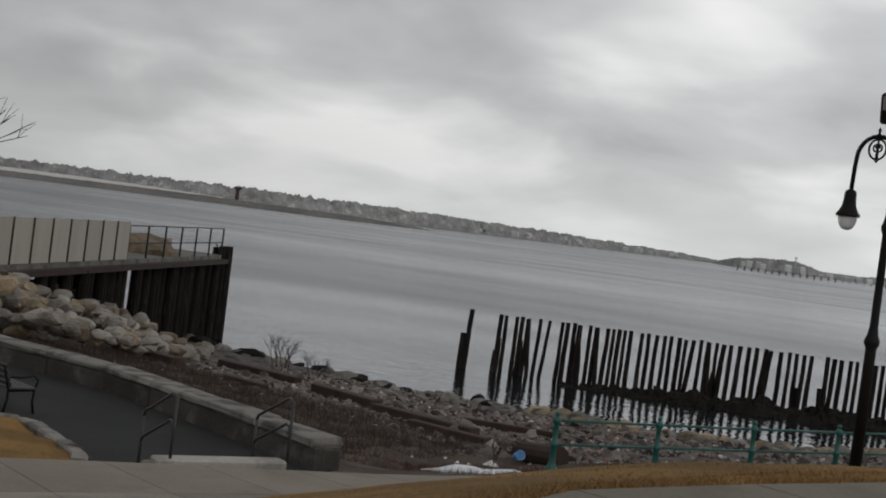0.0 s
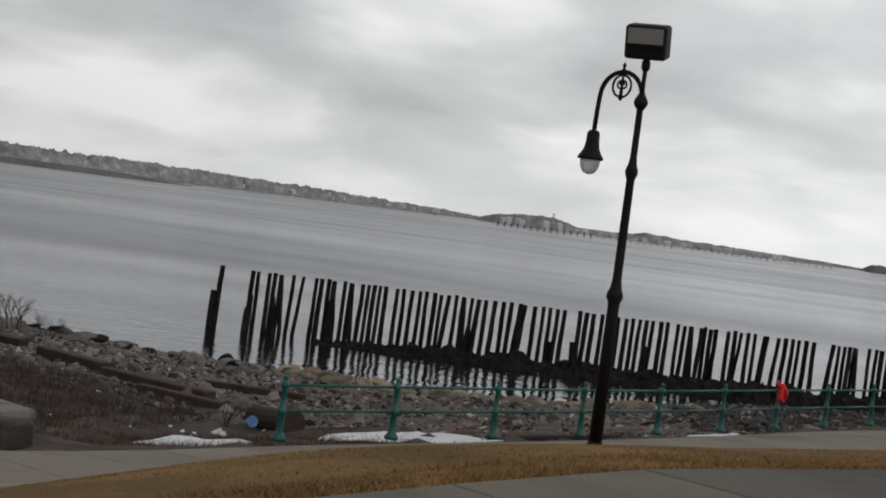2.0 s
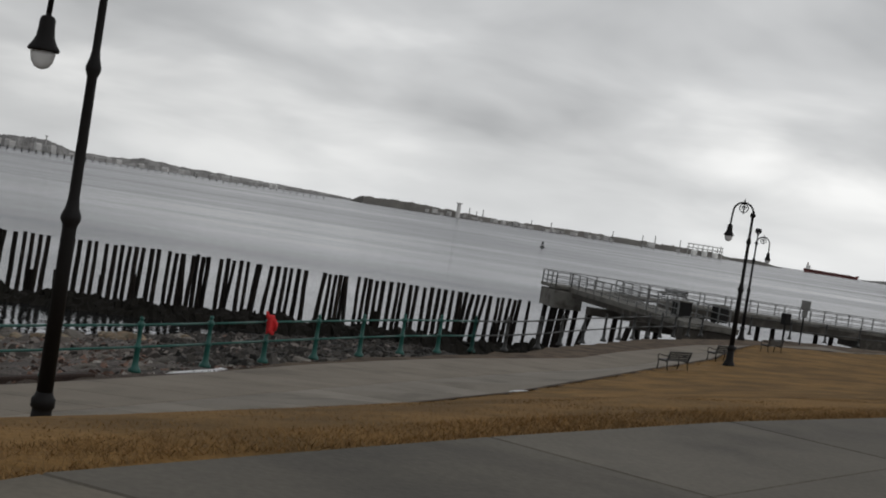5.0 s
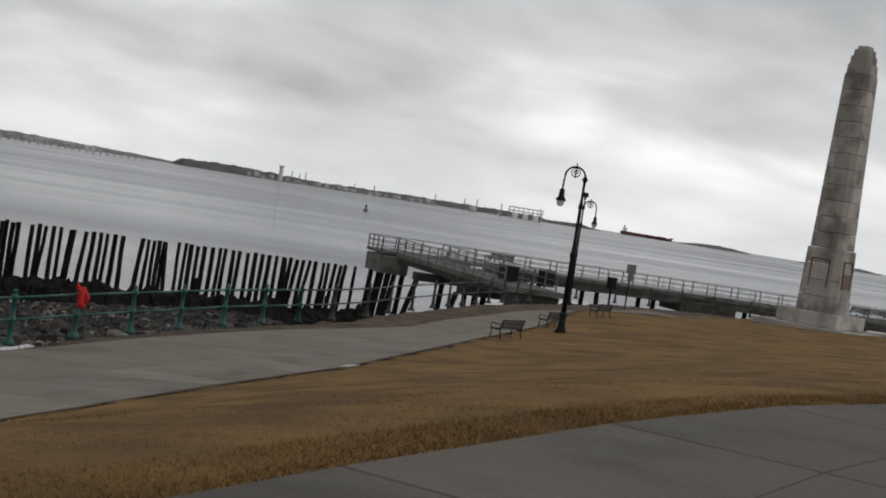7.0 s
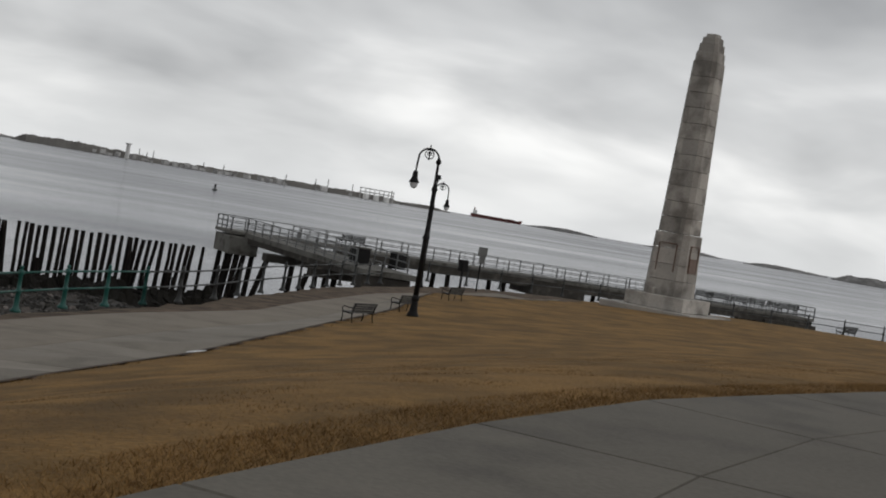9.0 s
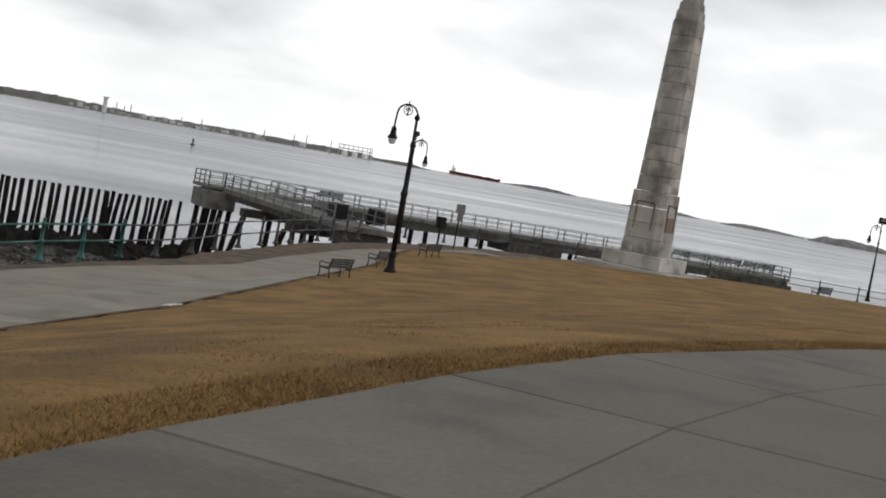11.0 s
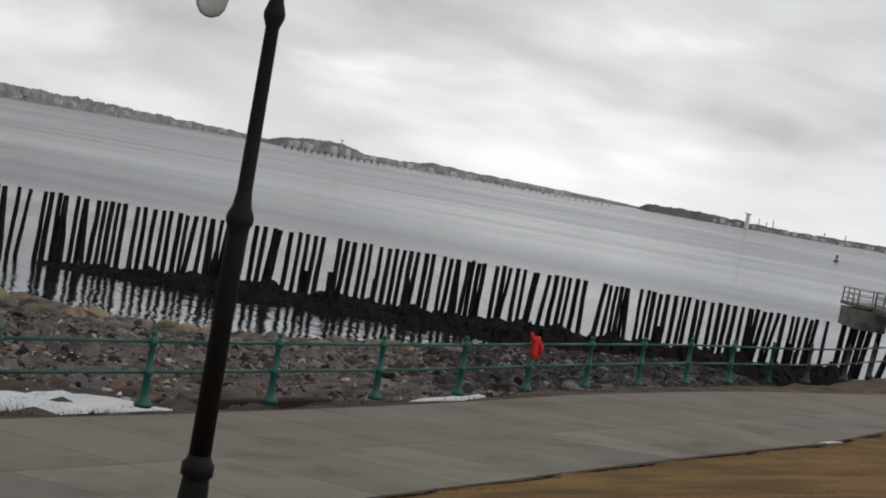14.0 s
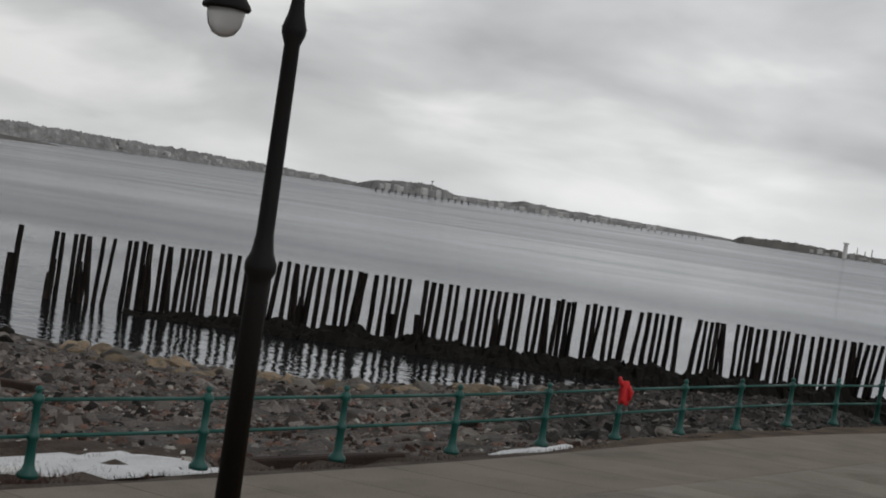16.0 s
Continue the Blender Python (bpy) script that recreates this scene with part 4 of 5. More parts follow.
def fishing_pier():
    th = thing("fishing_pier", "long concrete fishing pier on dark timber piles with steel railings", "pier")
    z = 0.28
    bm = B()
    box(bm, 49.7, 3.6, 0.22, pose(53.4, 79.8, z - 0.11), 0.03)
    part("deck", bm, M_CONC, th)
    bm = B()
    box(bm, 41.9, 0.25, 0.55, pose(57.0, 78.05, z - 0.5))
    part("edge_beam", bm, M_PIERTIMBER, th, "dark weathered timber edge beam")
    # short arm to the shore
    bm = B()
    beam(bm, (31.4, 57.0, 0.06), (31.2, 78.0, z - 0.17), 3.2, 0.3)
    part("gangway_deck", bm, M_CONC, th)
    bm = B()
    beam(bm, (29.95, 58.2, -0.22), (29.75, 77.6, z - 0.5), 0.22, 0.36)
    part("stringer", bm, M_PIERTIMBER, th)
    for x, y, sx, sy, zz, sz, m in ((29.4, 79.0, 2.0, 3.6, -0.62, 1.2, M_CONC), (30.7, 70.5, 4.0, 0.9, -0.72, 0.5, M_PIERTIMBER), (31.0, 63.0, 4.0, 0.8, -0.72, 0.5, M_PIERTIMBER), (31.3, 57.6, 2.9, 0.9, -0.62, 1.0, M_PIERTIMBER), (53.8, 79.2, 4.6, 3.4, -0.66, 0.75, M_PIERTIMBER), (75.6, 79.4, 5.2, 3.6, -0.62, 0.7, M_PIERTIMBER)):
        bm = B()
        box(bm, sx, sy, sz, pose(x, y, zz), 0.04)
        part("pile_cap", bm, m, th)
    random.seed(4)
    for x, y in ((28.7, 77.5), (29.15, 77.6), (29.6, 77.5), (30.2, 77.6), (28.8, 80.4), (29.4, 80.5), (30.1, 80.4)):
        pier_pile(x, y, -1.1, random.uniform(-0.75, -0.25), random.uniform(-0.3, 0.3), th)
    for y in (70.5, 63.0):
        for x, l in ((28.9, -1.5), (30.6, -0.3), (32.2, 0)):
            pier_pile(x, y, -0.9, l, 0, th)
    for x in np.arange(36, 79, 4.6):
        for y in (78.6, 81.0):
            pier_pile(x, y, -0.1, random.uniform(-0.3, 0.3), 0, th)
    pier_rail("far", (28.6, 81.4, z), (78.2, 81.4, z), z, 2.0, th, 0.9)
    pier_rail("near", (33.4, 78.1, z), (78.2, 78.1, z), z, 2.0, th, 0.9, fine=0.8)
    pier_rail("end", (28.6, 78.0, z), (28.6, 81.4, z), z, 1.1, th, 0.9)
    pier_rail("end", (78.2, 78.1, z), (78.2, 81.4, z), z, 1.3, th, 0.9)
    pier_rail("arm", (29.7, 78.0, z), (29.9, 58.4, 0.2), z, 1.6, th, 0.95, fine=0.4)
    pier_rail("arm", (32.9, 78.0, z), (33.0, 58.4, 0.2), z, 1.6, th, 0.95)
    pier_rail("head", (28.6, 78.0, z), (29.7, 78.0, z), z, 1.0, th, 0.9)
    return th


fishing_pier()


# ---- benches ----
def bench(at, label, size=1.0):
    th = thing("park_bench", label, "bench", "benches by the path", at=at @ Matrix.Diagonal((size, size, size, 1)))
    for x in (-0.8, 0.8):
        bm = B()
        tube(bm, [(x, -0.30, 0), (x, -0.26, 0.22), (x, -0.28, 0.44)], 0.025, 6)
        tube(bm, [(x, 0.28, 0), (x, 0.22, 0.25), (x, 0.22, 0.44), (x, 0.34, 0.86)], 0.025, 6)
        tube(bm, [(x, -0.28, 0.42), (x, 0.22, 0.40)], 0.022, 6)
        part("leg", bm, M_BLACK, th, smooth=True)
        bm = B()
        tube(bm, [(x, -0.28, 0.44), (x, -0.33, 0.60), (x, -0.24, 0.68), (x, 0.0, 0.64), (x, 0.28, 0.66)], 0.02, 6)
        part("armrest", bm, M_BLACK, th, smooth=True)
    for i in range(5):
        bm = B()
        box(bm, 1.8, 0.085, 0.035, pose(0, -0.24 + 0.105 * i, 0.455), 0.006)
        part("seat_slat", bm, M_DARKRAIL, th)
    for i in range(4):
        bm = B()
        box(bm, 1.8, 0.03, 0.085, pose(0, 0.225 + 0.034 * i, 0.53 + 0.105 * i, -17), 0.006)
        part("back_slat", bm, M_DARKRAIL, th)
    return th


for x, y, r in ((16.2, 23.6, 214), (20.4, 30.0, 214), (26.2, 38.4, 214), (66.5, 60.8, 200)):
    bench(pose(x, y, ground_z(x, y), 0, 0, r), "dark slatted park bench on iron legs facing the water", 0.64 if x < 60 else 1.0)


for i in range(7):
    bench(pose(65.6 + 1.75 * i, 78.9, 0.28, 0, 0, 180 + 12 * (i % 2)), "dark slatted bench on the pier deck")
bench(pose(37.7, 79.2, 0.28, 0, 0, 180), "dark slatted bench on the pier deck")


# ---- yard at the foot of the steps: asphalt, granite wall, steps, handrails ----
bm = B()
top_ring = [bm.verts.new((x, y, -0.04)) for x, y in RAMP]
face = bm.faces.new(top_ring)
ext = bmesh.ops.extrude_face_region(bm, geom=[face])
for v in ext["geom"]:
    if isinstance(v, bmesh.types.BMVert):
        v.co.z -= 0.15
bmesh.ops.recalc_face_normals(bm, faces=bm.faces)
tagged(part("road", bm, M_ASPHALT), "dark asphalt yard below the promenade", "road", kind="structure")


def block(bm, a, b, w, z0, z1, jitter=0.02):
    """A rough-hewn block between two plan points."""
    a, b = Vector((*a, 0)), Vector((*b, 0))
    d = (b - a).normalized()
    m = Matrix.Translation((a + b) / 2 + Vector((0, 0, (z0 + z1) / 2))) @ Matrix.Rotation(math.atan2(d.y, d.x), 4, "Z")
    box(bm, (b - a).length - 0.015, w, z1 - z0, m, 0.035)
    for v in bm.verts:
        v.co += Vector((random.uniform(-1, 1), random.uniform(-1, 1), random.uniform(-1, 1))) * jitter
    return bm


random.seed(5)
WALL = tagged(new("wall_granite"), "low wall of rough grey granite blocks beside the yard", "wall", kind="structure")
wl_pts = resample([(-8.35, 1.75), (-10.8, 3.35), (-14.6, 5.75), (-18.8, 7.2), (-25, 9.8), (-36, 15.2)], 17)
for p, q in zip(wl_pts, wl_pts[1:]):
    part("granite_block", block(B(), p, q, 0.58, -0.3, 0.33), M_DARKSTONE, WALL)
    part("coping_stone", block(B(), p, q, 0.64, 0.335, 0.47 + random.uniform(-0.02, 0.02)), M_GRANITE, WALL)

STEPS = tagged(new("stairs"), "short concrete steps with a pale worn nosing", "stairs", kind="structure")
sd = (Vector((-8.3, -0.1, 0)) - Vector((-9.55, -1.65, 0))).normalized()
sn = Vector((-sd.y, sd.x, 0))
for i, (off, z) in enumerate(((0.16, 0.34), (0.48, 0.20), (0.80, 0.07))):
    bm = B()
    a, b = Vector((-9.6, -1.7, 0)) + sn * off, Vector((-8.25, -0.05, 0)) + sn * off
    block(bm, a.xy, b.xy, 0.34, -0.12, z, 0.0)
    part("step", bm, M_SLAB if i else M_STONE, STEPS)


def handrail(p):
    th = thing("handrail", "bent dark steel handrail beside the steps", "handrail", "handrails at the steps")
    a = Vector((*p, 0.36))
    lo = a + sn * 1.15 + Vector((0, 0, -0.42))
    for h in (0.92, 0.52):
        bm = B()
        tube(bm, [a + Vector((0, 0, h - 0.16)), a + Vector((0, 0, h - 0.03)) + sn * 0.04, a + Vector((0, 0, h)) + sn * 0.16, lo + Vector((0, 0, h - 0.02)), lo + Vector((0, 0, h - 0.1)) + sn * 0.05], 0.024, 8)
        part("rail", bm, M_DARKRAIL, th, smooth=True)
    for q, h in ((a, 0.9), (lo + sn * 0.05, 0.86)):
        bm = B()
        tube(bm, [q - Vector((0, 0, 0.05)), q + Vector((0, 0, h))], 0.025, 8)
        part("post", bm, M_DARKRAIL, th, smooth=True)


handrail((-9.5, -1.5))
handrail((-8.3, 0.0))

KERB = tagged(new("kerb"), "row of pale granite kerb stones edging the grass", "kerb", kind="structure")
kp = resample([(-20, 2.2), (-14.1, 0.56), (-13.4, 0.7), (-11.3, -1.05), (-10.7, -2.0)], 22)
for p, q in zip(kp, kp[1:]):
    part("kerb_stone", block(B(), p, q, 0.26, -0.12, 0.09, 0.012), M_GRANITE, KERB)
bench(pose(-14.9, 1.9, -0.04, 0, 0, 150), "dark slatted park bench beside the asphalt yard")


# ---- timber wharf with a fence ----
def wharf():
    th = thing("timber_wharf", "old timber wharf with pale board fence and dark piles", "wharf")
    a, b = Vector((-27.0, 8.5, 0.75)), Vector((-38.1, 55.8, 0.75))
    d = (b - a).normalized()
    back = Vector((-d.y, d.x, 0))
    bm = B()
    c = (a + b) / 2 + back * 6
    m = Matrix.Translation((c.x, c.y, 0.6)) @ Matrix.Rotation(math.atan2(d.y, d.x), 4, "Z")
    box(bm, (b - a).length, 12, 0.3, m, 0.02)
    part("deck", bm, M_CONC, th)
    bm = B()
    beam(bm, a - Vector((0, 0, 0.35)) - back * 0.1, b - Vector((0, 0, 0.35)) - back * 0.1, 0.5, 0.25)
    part("edge_beam", bm, M_RUST, th, "dark brown timber edge beam")
    L = (b - a).length
    split = 30.0
    n = 15
    for i in range(n):
        p, q = a + d * (split * i / n + 0.03), a + d * (split * (i + 1) / n - 0.03)
        bm = B()
        beam(bm, p + Vector((0, 0, 0.88)), q + Vector((0, 0, 0.88)), 0.06, 1.75)
        part("fence_panel", bm, M_PANEL, th, "pale weathered board panel")
        bm = B()
        beam(bm, p - back * 0.06, p - back * 0.06 + Vector((0, 0, 1.78)), 0.05)
        part("fence_post", bm, M_RUST, th)
    m_ = 6
    s0_, s1_ = a + d * split, b - d * 0.6
    for i in range(m_ + 1):
        p = s0_.lerp(s1_, i / m_)
        bm = B()
        beam(bm, p, p + Vector((0, 0, 1.6)), 0.07)
        part("post", bm, M_BLACK, th)
    for h in (1.58, 0.75):
        bm = B()
        beam(bm, s0_ + Vector((0, 0, h)), s1_ + Vector((0, 0, h)), 0.05)
        part("rail", bm, M_BLACK, th)
    bm = B()
    beam(bm, s1_ - d * 1.6 + Vector((0, 0, 0.75)), s1_ + Vector((0, 0, 0.05)), 0.05)
    part("brace", bm, M_BLACK, th)
    random.seed(8)
    k = 0.0
    while k < L:
        p = a + d * k
        bm = B()
        off = random.uniform(-0.1, 0.6)
        tube(bm, [(p.x + back.x * off, p.y + back.y * off, -6), (p.x + back.x * off + random.uniform(-0.1, 0.1), p.y + back.y * off, 0.4)], [0.24, 0.22], 8)
        part("support_post", bm, M_PILE, th)
        k += random.choice([0.46, 0.5, 0.55, 0.5, 0.9, 0.62])
    for k in np.arange(1, L, 2.6):
        p = a + d * k + back * random.uniform(2.0, 5)
        bm = B()
        tube(bm, [(p.x, p.y, -6), (p.x, p.y, 0.4)], [0.25, 0.22], 7)
        part("support_post", bm, M_PILE, th)
    for ox, oy, top in ((0.2, 0.3, 1.3), (-0.3, 0.5, 1.25), (0.0, -0.2, 1.2), (-0.5, 0.1, 1.15)):
        bm = B()
        tube(bm, [(b.x + ox, b.y + oy, -6.5), (b.x + ox, b.y + oy, top)], [0.30, 0.24], 9)
        part("corner_post", bm, M_PILE, th)
    return a, d, back, split


wa, wd, wback, wsplit = wharf()


def heap(name, at, r, h, material, label, category, seed):
    rng = random.Random(seed)
    bm = B()
    bmesh.ops.create_icosphere(bm, subdivisions=3, radius=1.0)
    for v in bm.verts:
        f = 1 + 0.25 * noise.noise(v.co * 2 + Vector((seed, 0, 0)))
        v.co = Vector((v.co.x * r * f, v.co.y * r * 0.8 * f, max(v.co.z, -0.05) * h * f))
    ob = part(name, bm, material, smooth=False)
    ob.matrix_basis = Matrix.Translation(at)
    return tagged(ob, label, category)


hp = wa + wd * (wsplit + 8.5) + wback * 2.2
heap("sand_mound", (hp.x, hp.y, 0.75), 2.2, 1.0, M_TANROCK, "tan heap of sand and rubble on the wharf deck", "heap", 3)
bp_ = wa + wd * (wsplit + 13.0) + wback * 2.0
bm = B()
lathe(bm, [(0.34, 0), (0.38, 0.75), (0.40, 0.78), (0.36, 0.78)], 14)
ob = part("drum", bm, M_PANEL)
ob.matrix_basis = Matrix.Translation((bp_.x, bp_.y, 0.75))
tagged(ob, "pale plastic drum on the wharf deck", "drum")


# ---- rocks, rubble and drift on the shore ----
def rock_mesh(name, seed, material, flat=0.72, sub=2):
    bm = B()
    bmesh.ops.create_icosphere(bm, subdivisions=sub, radius=0.5)
    off = Vector((seed * 3.7, seed * 1.3, 0))
    for v in bm.verts:
        f = 1 + 0.45 * noise.noise(v.co * 1.6 + off) + 0.15 * noise.noise(v.co * 4 + off)
        v.co = Vector((v.co.x * f * 1.25, v.co.y * f, v.co.z * f * flat))
        for ax in ((0.8, 0.3, 0.5), (-0.6, 0.7, 0.3), (0.1, -0.9, 0.4), (-0.3, -0.2, 0.9)):
            n = Vector(ax).normalized()
            n.rotate(Euler((seed, seed * 2.1, 0)))
            over = v.co.dot(n) - 0.34
            if over > 0:
                v.co -= n * over
    me = bpy.data.meshes.new(name)
    bm.to_mesh(me)
    bm.free()
    me.materials.append(material)
    return me


GREY_ROCKS = [rock_mesh("rock", i + 1, M_ROCK) for i in range(6)]
TAN_ROCKS = [rock_mesh("rock", i + 11, M_TANROCK, 0.8) for i in range(4)]
PALE_ROCKS = [rock_mesh("rock", i + 31, M_PALEROCK) for i in range(4)]
DARK_ROCKS = [rock_mesh("rock", i + 21, M_WEED) for i in range(4)]


def put_rock(meshes, x, y, size, sink=0.25, up=0.0):
    ob = new("rock", random.choice(meshes))
    ob.parent = GROUND
    z = ground_z(x, y) + up
    ob.matrix_basis = pose(x, y, z + size * (0.28 - sink), random.uniform(-15, 15), random.uniform(-15, 15), random.uniform(0, 360)) @ Matrix.Diagonal((size, size * random.uniform(0.7, 1), size * random.uniform(0.6, 1), 1))


random.seed(31)
# tan and grey boulders along the tide line
TIDE = [(-37, 50), (-30, 47.5), (-22, 45), (-15, 43.5), (-10, 41.5), (-5, 41), (0, 45.5), (4, 52)]
for i in range(150):
    k = random.random() * (len(TIDE) - 1)
    j = int(k)
    x = TIDE[j][0] + (TIDE[j + 1][0] - TIDE[j][0]) * (k - j) + random.gauss(0, 0.6)
    y = TIDE[j][1] + (TIDE[j + 1][1] - TIDE[j][1]) * (k - j) + random.gauss(0, 1.3)
    pool = TAN_ROCKS if (x > -16 and random.random() < 0.55) else (DARK_ROCKS if x < -16 and random.random() < 0.5 else GREY_ROCKS)
    put_rock(pool, x, y, random.uniform(0.45, 1.15) if random.random() < 0.8 else random.uniform(1.0, 1.4))
# pale riprap heaped against the wharf, several stones deep
for i in range(300):
    y = random.uniform(14, 37)
    u = random.uniform(-0.6, 6.5)
    x = -27.0 - 11.1 * (y - 8.5) / 47.3 + u
    crest = 0.75 - 0.15 * (y - 22) - 0.27 * u
    low = ground_z(x, y)
    if crest < low + 0.1:
        continue
    size = random.uniform(0.45, 1.0)
    put_rock(PALE_ROCKS if random.random() < 0.72 else TAN_ROCKS, x, y, size, -0.05, max(0.0, (crest - low) * random.random() ** 0.4 - 0.2))
# dark jumbled stone below the railing
for i in range(110):
    x = random.uniform(0.5, 14)
    y = 13.0 + (x - 0.5) * 1.28 + 1.4 + abs(random.gauss(0, 5.0))
    put_rock(DARK_ROCKS if y > 22 + x and random.random() < 0.6 else GREY_ROCKS, x - 1.0, y, random.uniform(0.2, 0.6))


def scatter(name, count, sampler, size, material, label, category, seed, sides=5):
    """Many small stones as one mesh."""
    rng = np.random.default_rng(seed)
    ring = np.array([(1, 0), (0.31, 0.95), (-0.81, 0.59), (-0.81, -0.59), (0.31, -0.95)])
    base = np.concatenate([np.c_[ring, np.zeros(5)], np.c_[ring * 0.52 + 0.1, np.full(5, 0.72)]])
    fc = [(i, (i + 1) % 5, 5 + (i + 1) % 5, 5 + i) for i in range(5)] + [(5, 6, 7, 8, 9)]
    verts, faces = [], []
    xs, ys = sampler(rng, count)
    zs, _ = land(xs, ys)
    ss = size[0] + (size[1] - size[0]) * rng.random(count) ** 2.2
    for x, y, z, s in zip(xs, ys, zs, ss):
        a = rng.uniform(0, 6.28)
        ca, sa = math.cos(a), math.sin(a)
        p = base * s * rng.uniform(0.65, 1.3, (10, 3)) * (1, rng.uniform(0.6, 1), rng.uniform(0.5, 1))
        p[:, 2] += (p[:, 0] * rng.normal(0, 0.3) + p[:, 1] * rng.normal(0, 0.3)) * (p[:, 2] > 0)
        q = np.stack([p[:, 0] * ca - p[:, 1] * sa + x, p[:, 0] * sa + p[:, 1] * ca + y, p[:, 2] + z - 0.02], 1)
        o = len(verts)
        verts.extend(q.tolist())
        faces.extend([tuple(o + i for i in f) for f in fc])
    return tagged(pydata(name, verts, faces, material), label, category, kind="stuff")


def shore_band(x0, x1, n0, n1, bare=True):
    """Points on the shore between two distances out from the railing line."""
    def sampler(rng, n):
        xs, ys = [], []
        while len(xs) < n:
            x = rng.uniform(x0, x1, 4 * n)
            y = rng.uniform(3, 62, 4 * n)
            _, zn = land(x, y)
            dr = seg_dist(x, y, RAIL)
            ok = (zn == 1) & (dr > n0) & (dr < n1)
            if bare:
                ok &= dr > np.where(x < -3, 4.5 + (-3 - x) * 0.45, 1.0) * rng.uniform(0.85, 1.2, x.shape)
            xs.extend(x[ok])
            ys.extend(y[ok])
        return np.array(xs[:n]), np.array(ys[:n])
    return sampler


scatter("shingle", 24000, shore_band(-26, 10, 7.0, 30), (0.03, 0.19), M_PEBBLE, "grey brown shingle and broken stone on the shore", "shingle", 41)
scatter("rubble", 1500, shore_band(-24, 14, 6.0, 38), (0.10, 0.38), M_PEBBLE, "loose angular stones on the shore", "rubble", 42)
scatter("near_shingle", 22000, shore_band(-6.5, 10, 1.0, 12), (0.02, 0.12), M_PEBBLE, "grey shingle close behind the railing", "shingle", 45)
scatter("red_shingle", 9000, shore_band(-24, 10, 1.0, 24), (0.03, 0.19), M_REDPEBBLE, "reddish brown stones among the grey shingle", "shingle", 46)
scatter("pale_stones", 2200, shore_band(-24, 8, 1.0, 26), (0.03, 0.18), M_PALEPEBBLE, "pale stones among the shingle", "stones", 47)
scatter("wet_rubble", 9000, shore_band(2, 20, 1.8, 40), (0.06, 0.34), M_WETSTONE, "dark wet stones by the old piles", "rubble", 43)
scatter("litter", 300, shore_band(-22, -3, 0.5, 16, False), (0.04, 0.13), M_WHITE, "bits of white litter strewn among the weeds", "litter", 44)


def berm():
    """Weedy mound of stone along the feet of the piles."""
    rng = np.random.default_rng(9)
    line = resample([(-18.2, 62.4), (-14, 63), (-4, 65), (4, 66.6), (12, 68.0), (19, 68.6), (26, 69.5)], 320)
    verts, faces = [], []
    w = 13
    for i, (x, y) in enumerate(line):
        f = i / 319
        top = 0.05 + (0.45 + 0.6 * f) * min(1, f * 8) * (0.8 + 0.5 * noise.noise(Vector((x * 0.5, 3, 0)))) 
        for k in range(w):
            u = k / (w - 1) * 2 - 1
            yy = y + u * (1.8 + 2.4 * f) - 0.6
            verts.append((x + rng.normal(0, 0.1), yy + rng.normal(0, 0.12), WATER - 0.5 + (top + 0.5) * max(0, 1 - u * u) * (1 + 0.5 * noise.noise(Vector((x * 1.3, yy * 1.3, 0)))) + rng.normal(0, 0.06)))
    for i in range(319):
        for k in range(w - 1):
            j = i * w + k
            faces.append((j, j + w, j + w + 1, j + 1))
    tagged(pydata("stone_berm", verts, faces, M_WEED), "dark weed-covered stone mound at the feet of the piles", "stones", kind="stuff")


berm()


def drift_beam(a, b, w, label="dark rusty timber beam lying on the shore"):
    za, zb = ground_z(*a), ground_z(*b)
    bm = B()
    beam(bm, (*a, za + w * 0.35), (*b, zb + w * 0.35), w, w * 0.9, 0.03)
    ob = part("drift_timber", bm, M_RUST)
    return tagged(ob, label, "timber", "drift timbers")


for a, b, w in (((-32.6, 28.2), (-27.6, 24.6), 0.5), ((-26.6, 25.6), (-22.5, 22.6), 0.45), ((-18.5, 25.4), (-15.2, 22.6), 0.45), ((-14.6, 21.0), (-10.6, 18.4), 0.4), ((-25, 31), (-20.5, 28.4), 0.4), ((-12.2, 17.3), (-9.6, 16.2), 0.32), ((-13, 25.2), (-9.4, 23.9), 0.3), ((-19.8, 21.0), (-17.9, 19.9), 0.3), ((-2.0, 11.6), (0.2, 13.6), 0.2)):
    drift_beam(a, b, w)
bm = B()
tube(bm, [(-7.7, 12.3, ground_z(-7.7, 12.3) + 0.22), (-6.5, 11.1, ground_z(-6.5, 11.1) + 0.22)], [0.26, 0.27], 12)
tagged(part("rusty_drum", bm, M_RUST), "rusty brown steel drum lying behind the railing", "drum")
bm = B()
lathe(bm, [(0.09, 0), (0.115, 0.23), (0.122, 0.245), (0.10, 0.245), (0.08, 0.03)], 12)
bmesh.ops.rotate(bm, cent=(0, 0, 0.15), matrix=Matrix.Rotation(radians(70), 3, "X"), verts=bm.verts)
ob = part("bucket", bm, M_BLUE)
ob.matrix_basis = pose(-7.35, 10.75, ground_z(-7.35, 10.75) + 0.06, 0, 0, 40)
tagged(ob, "light blue plastic bucket lying on the rubble", "bucket")


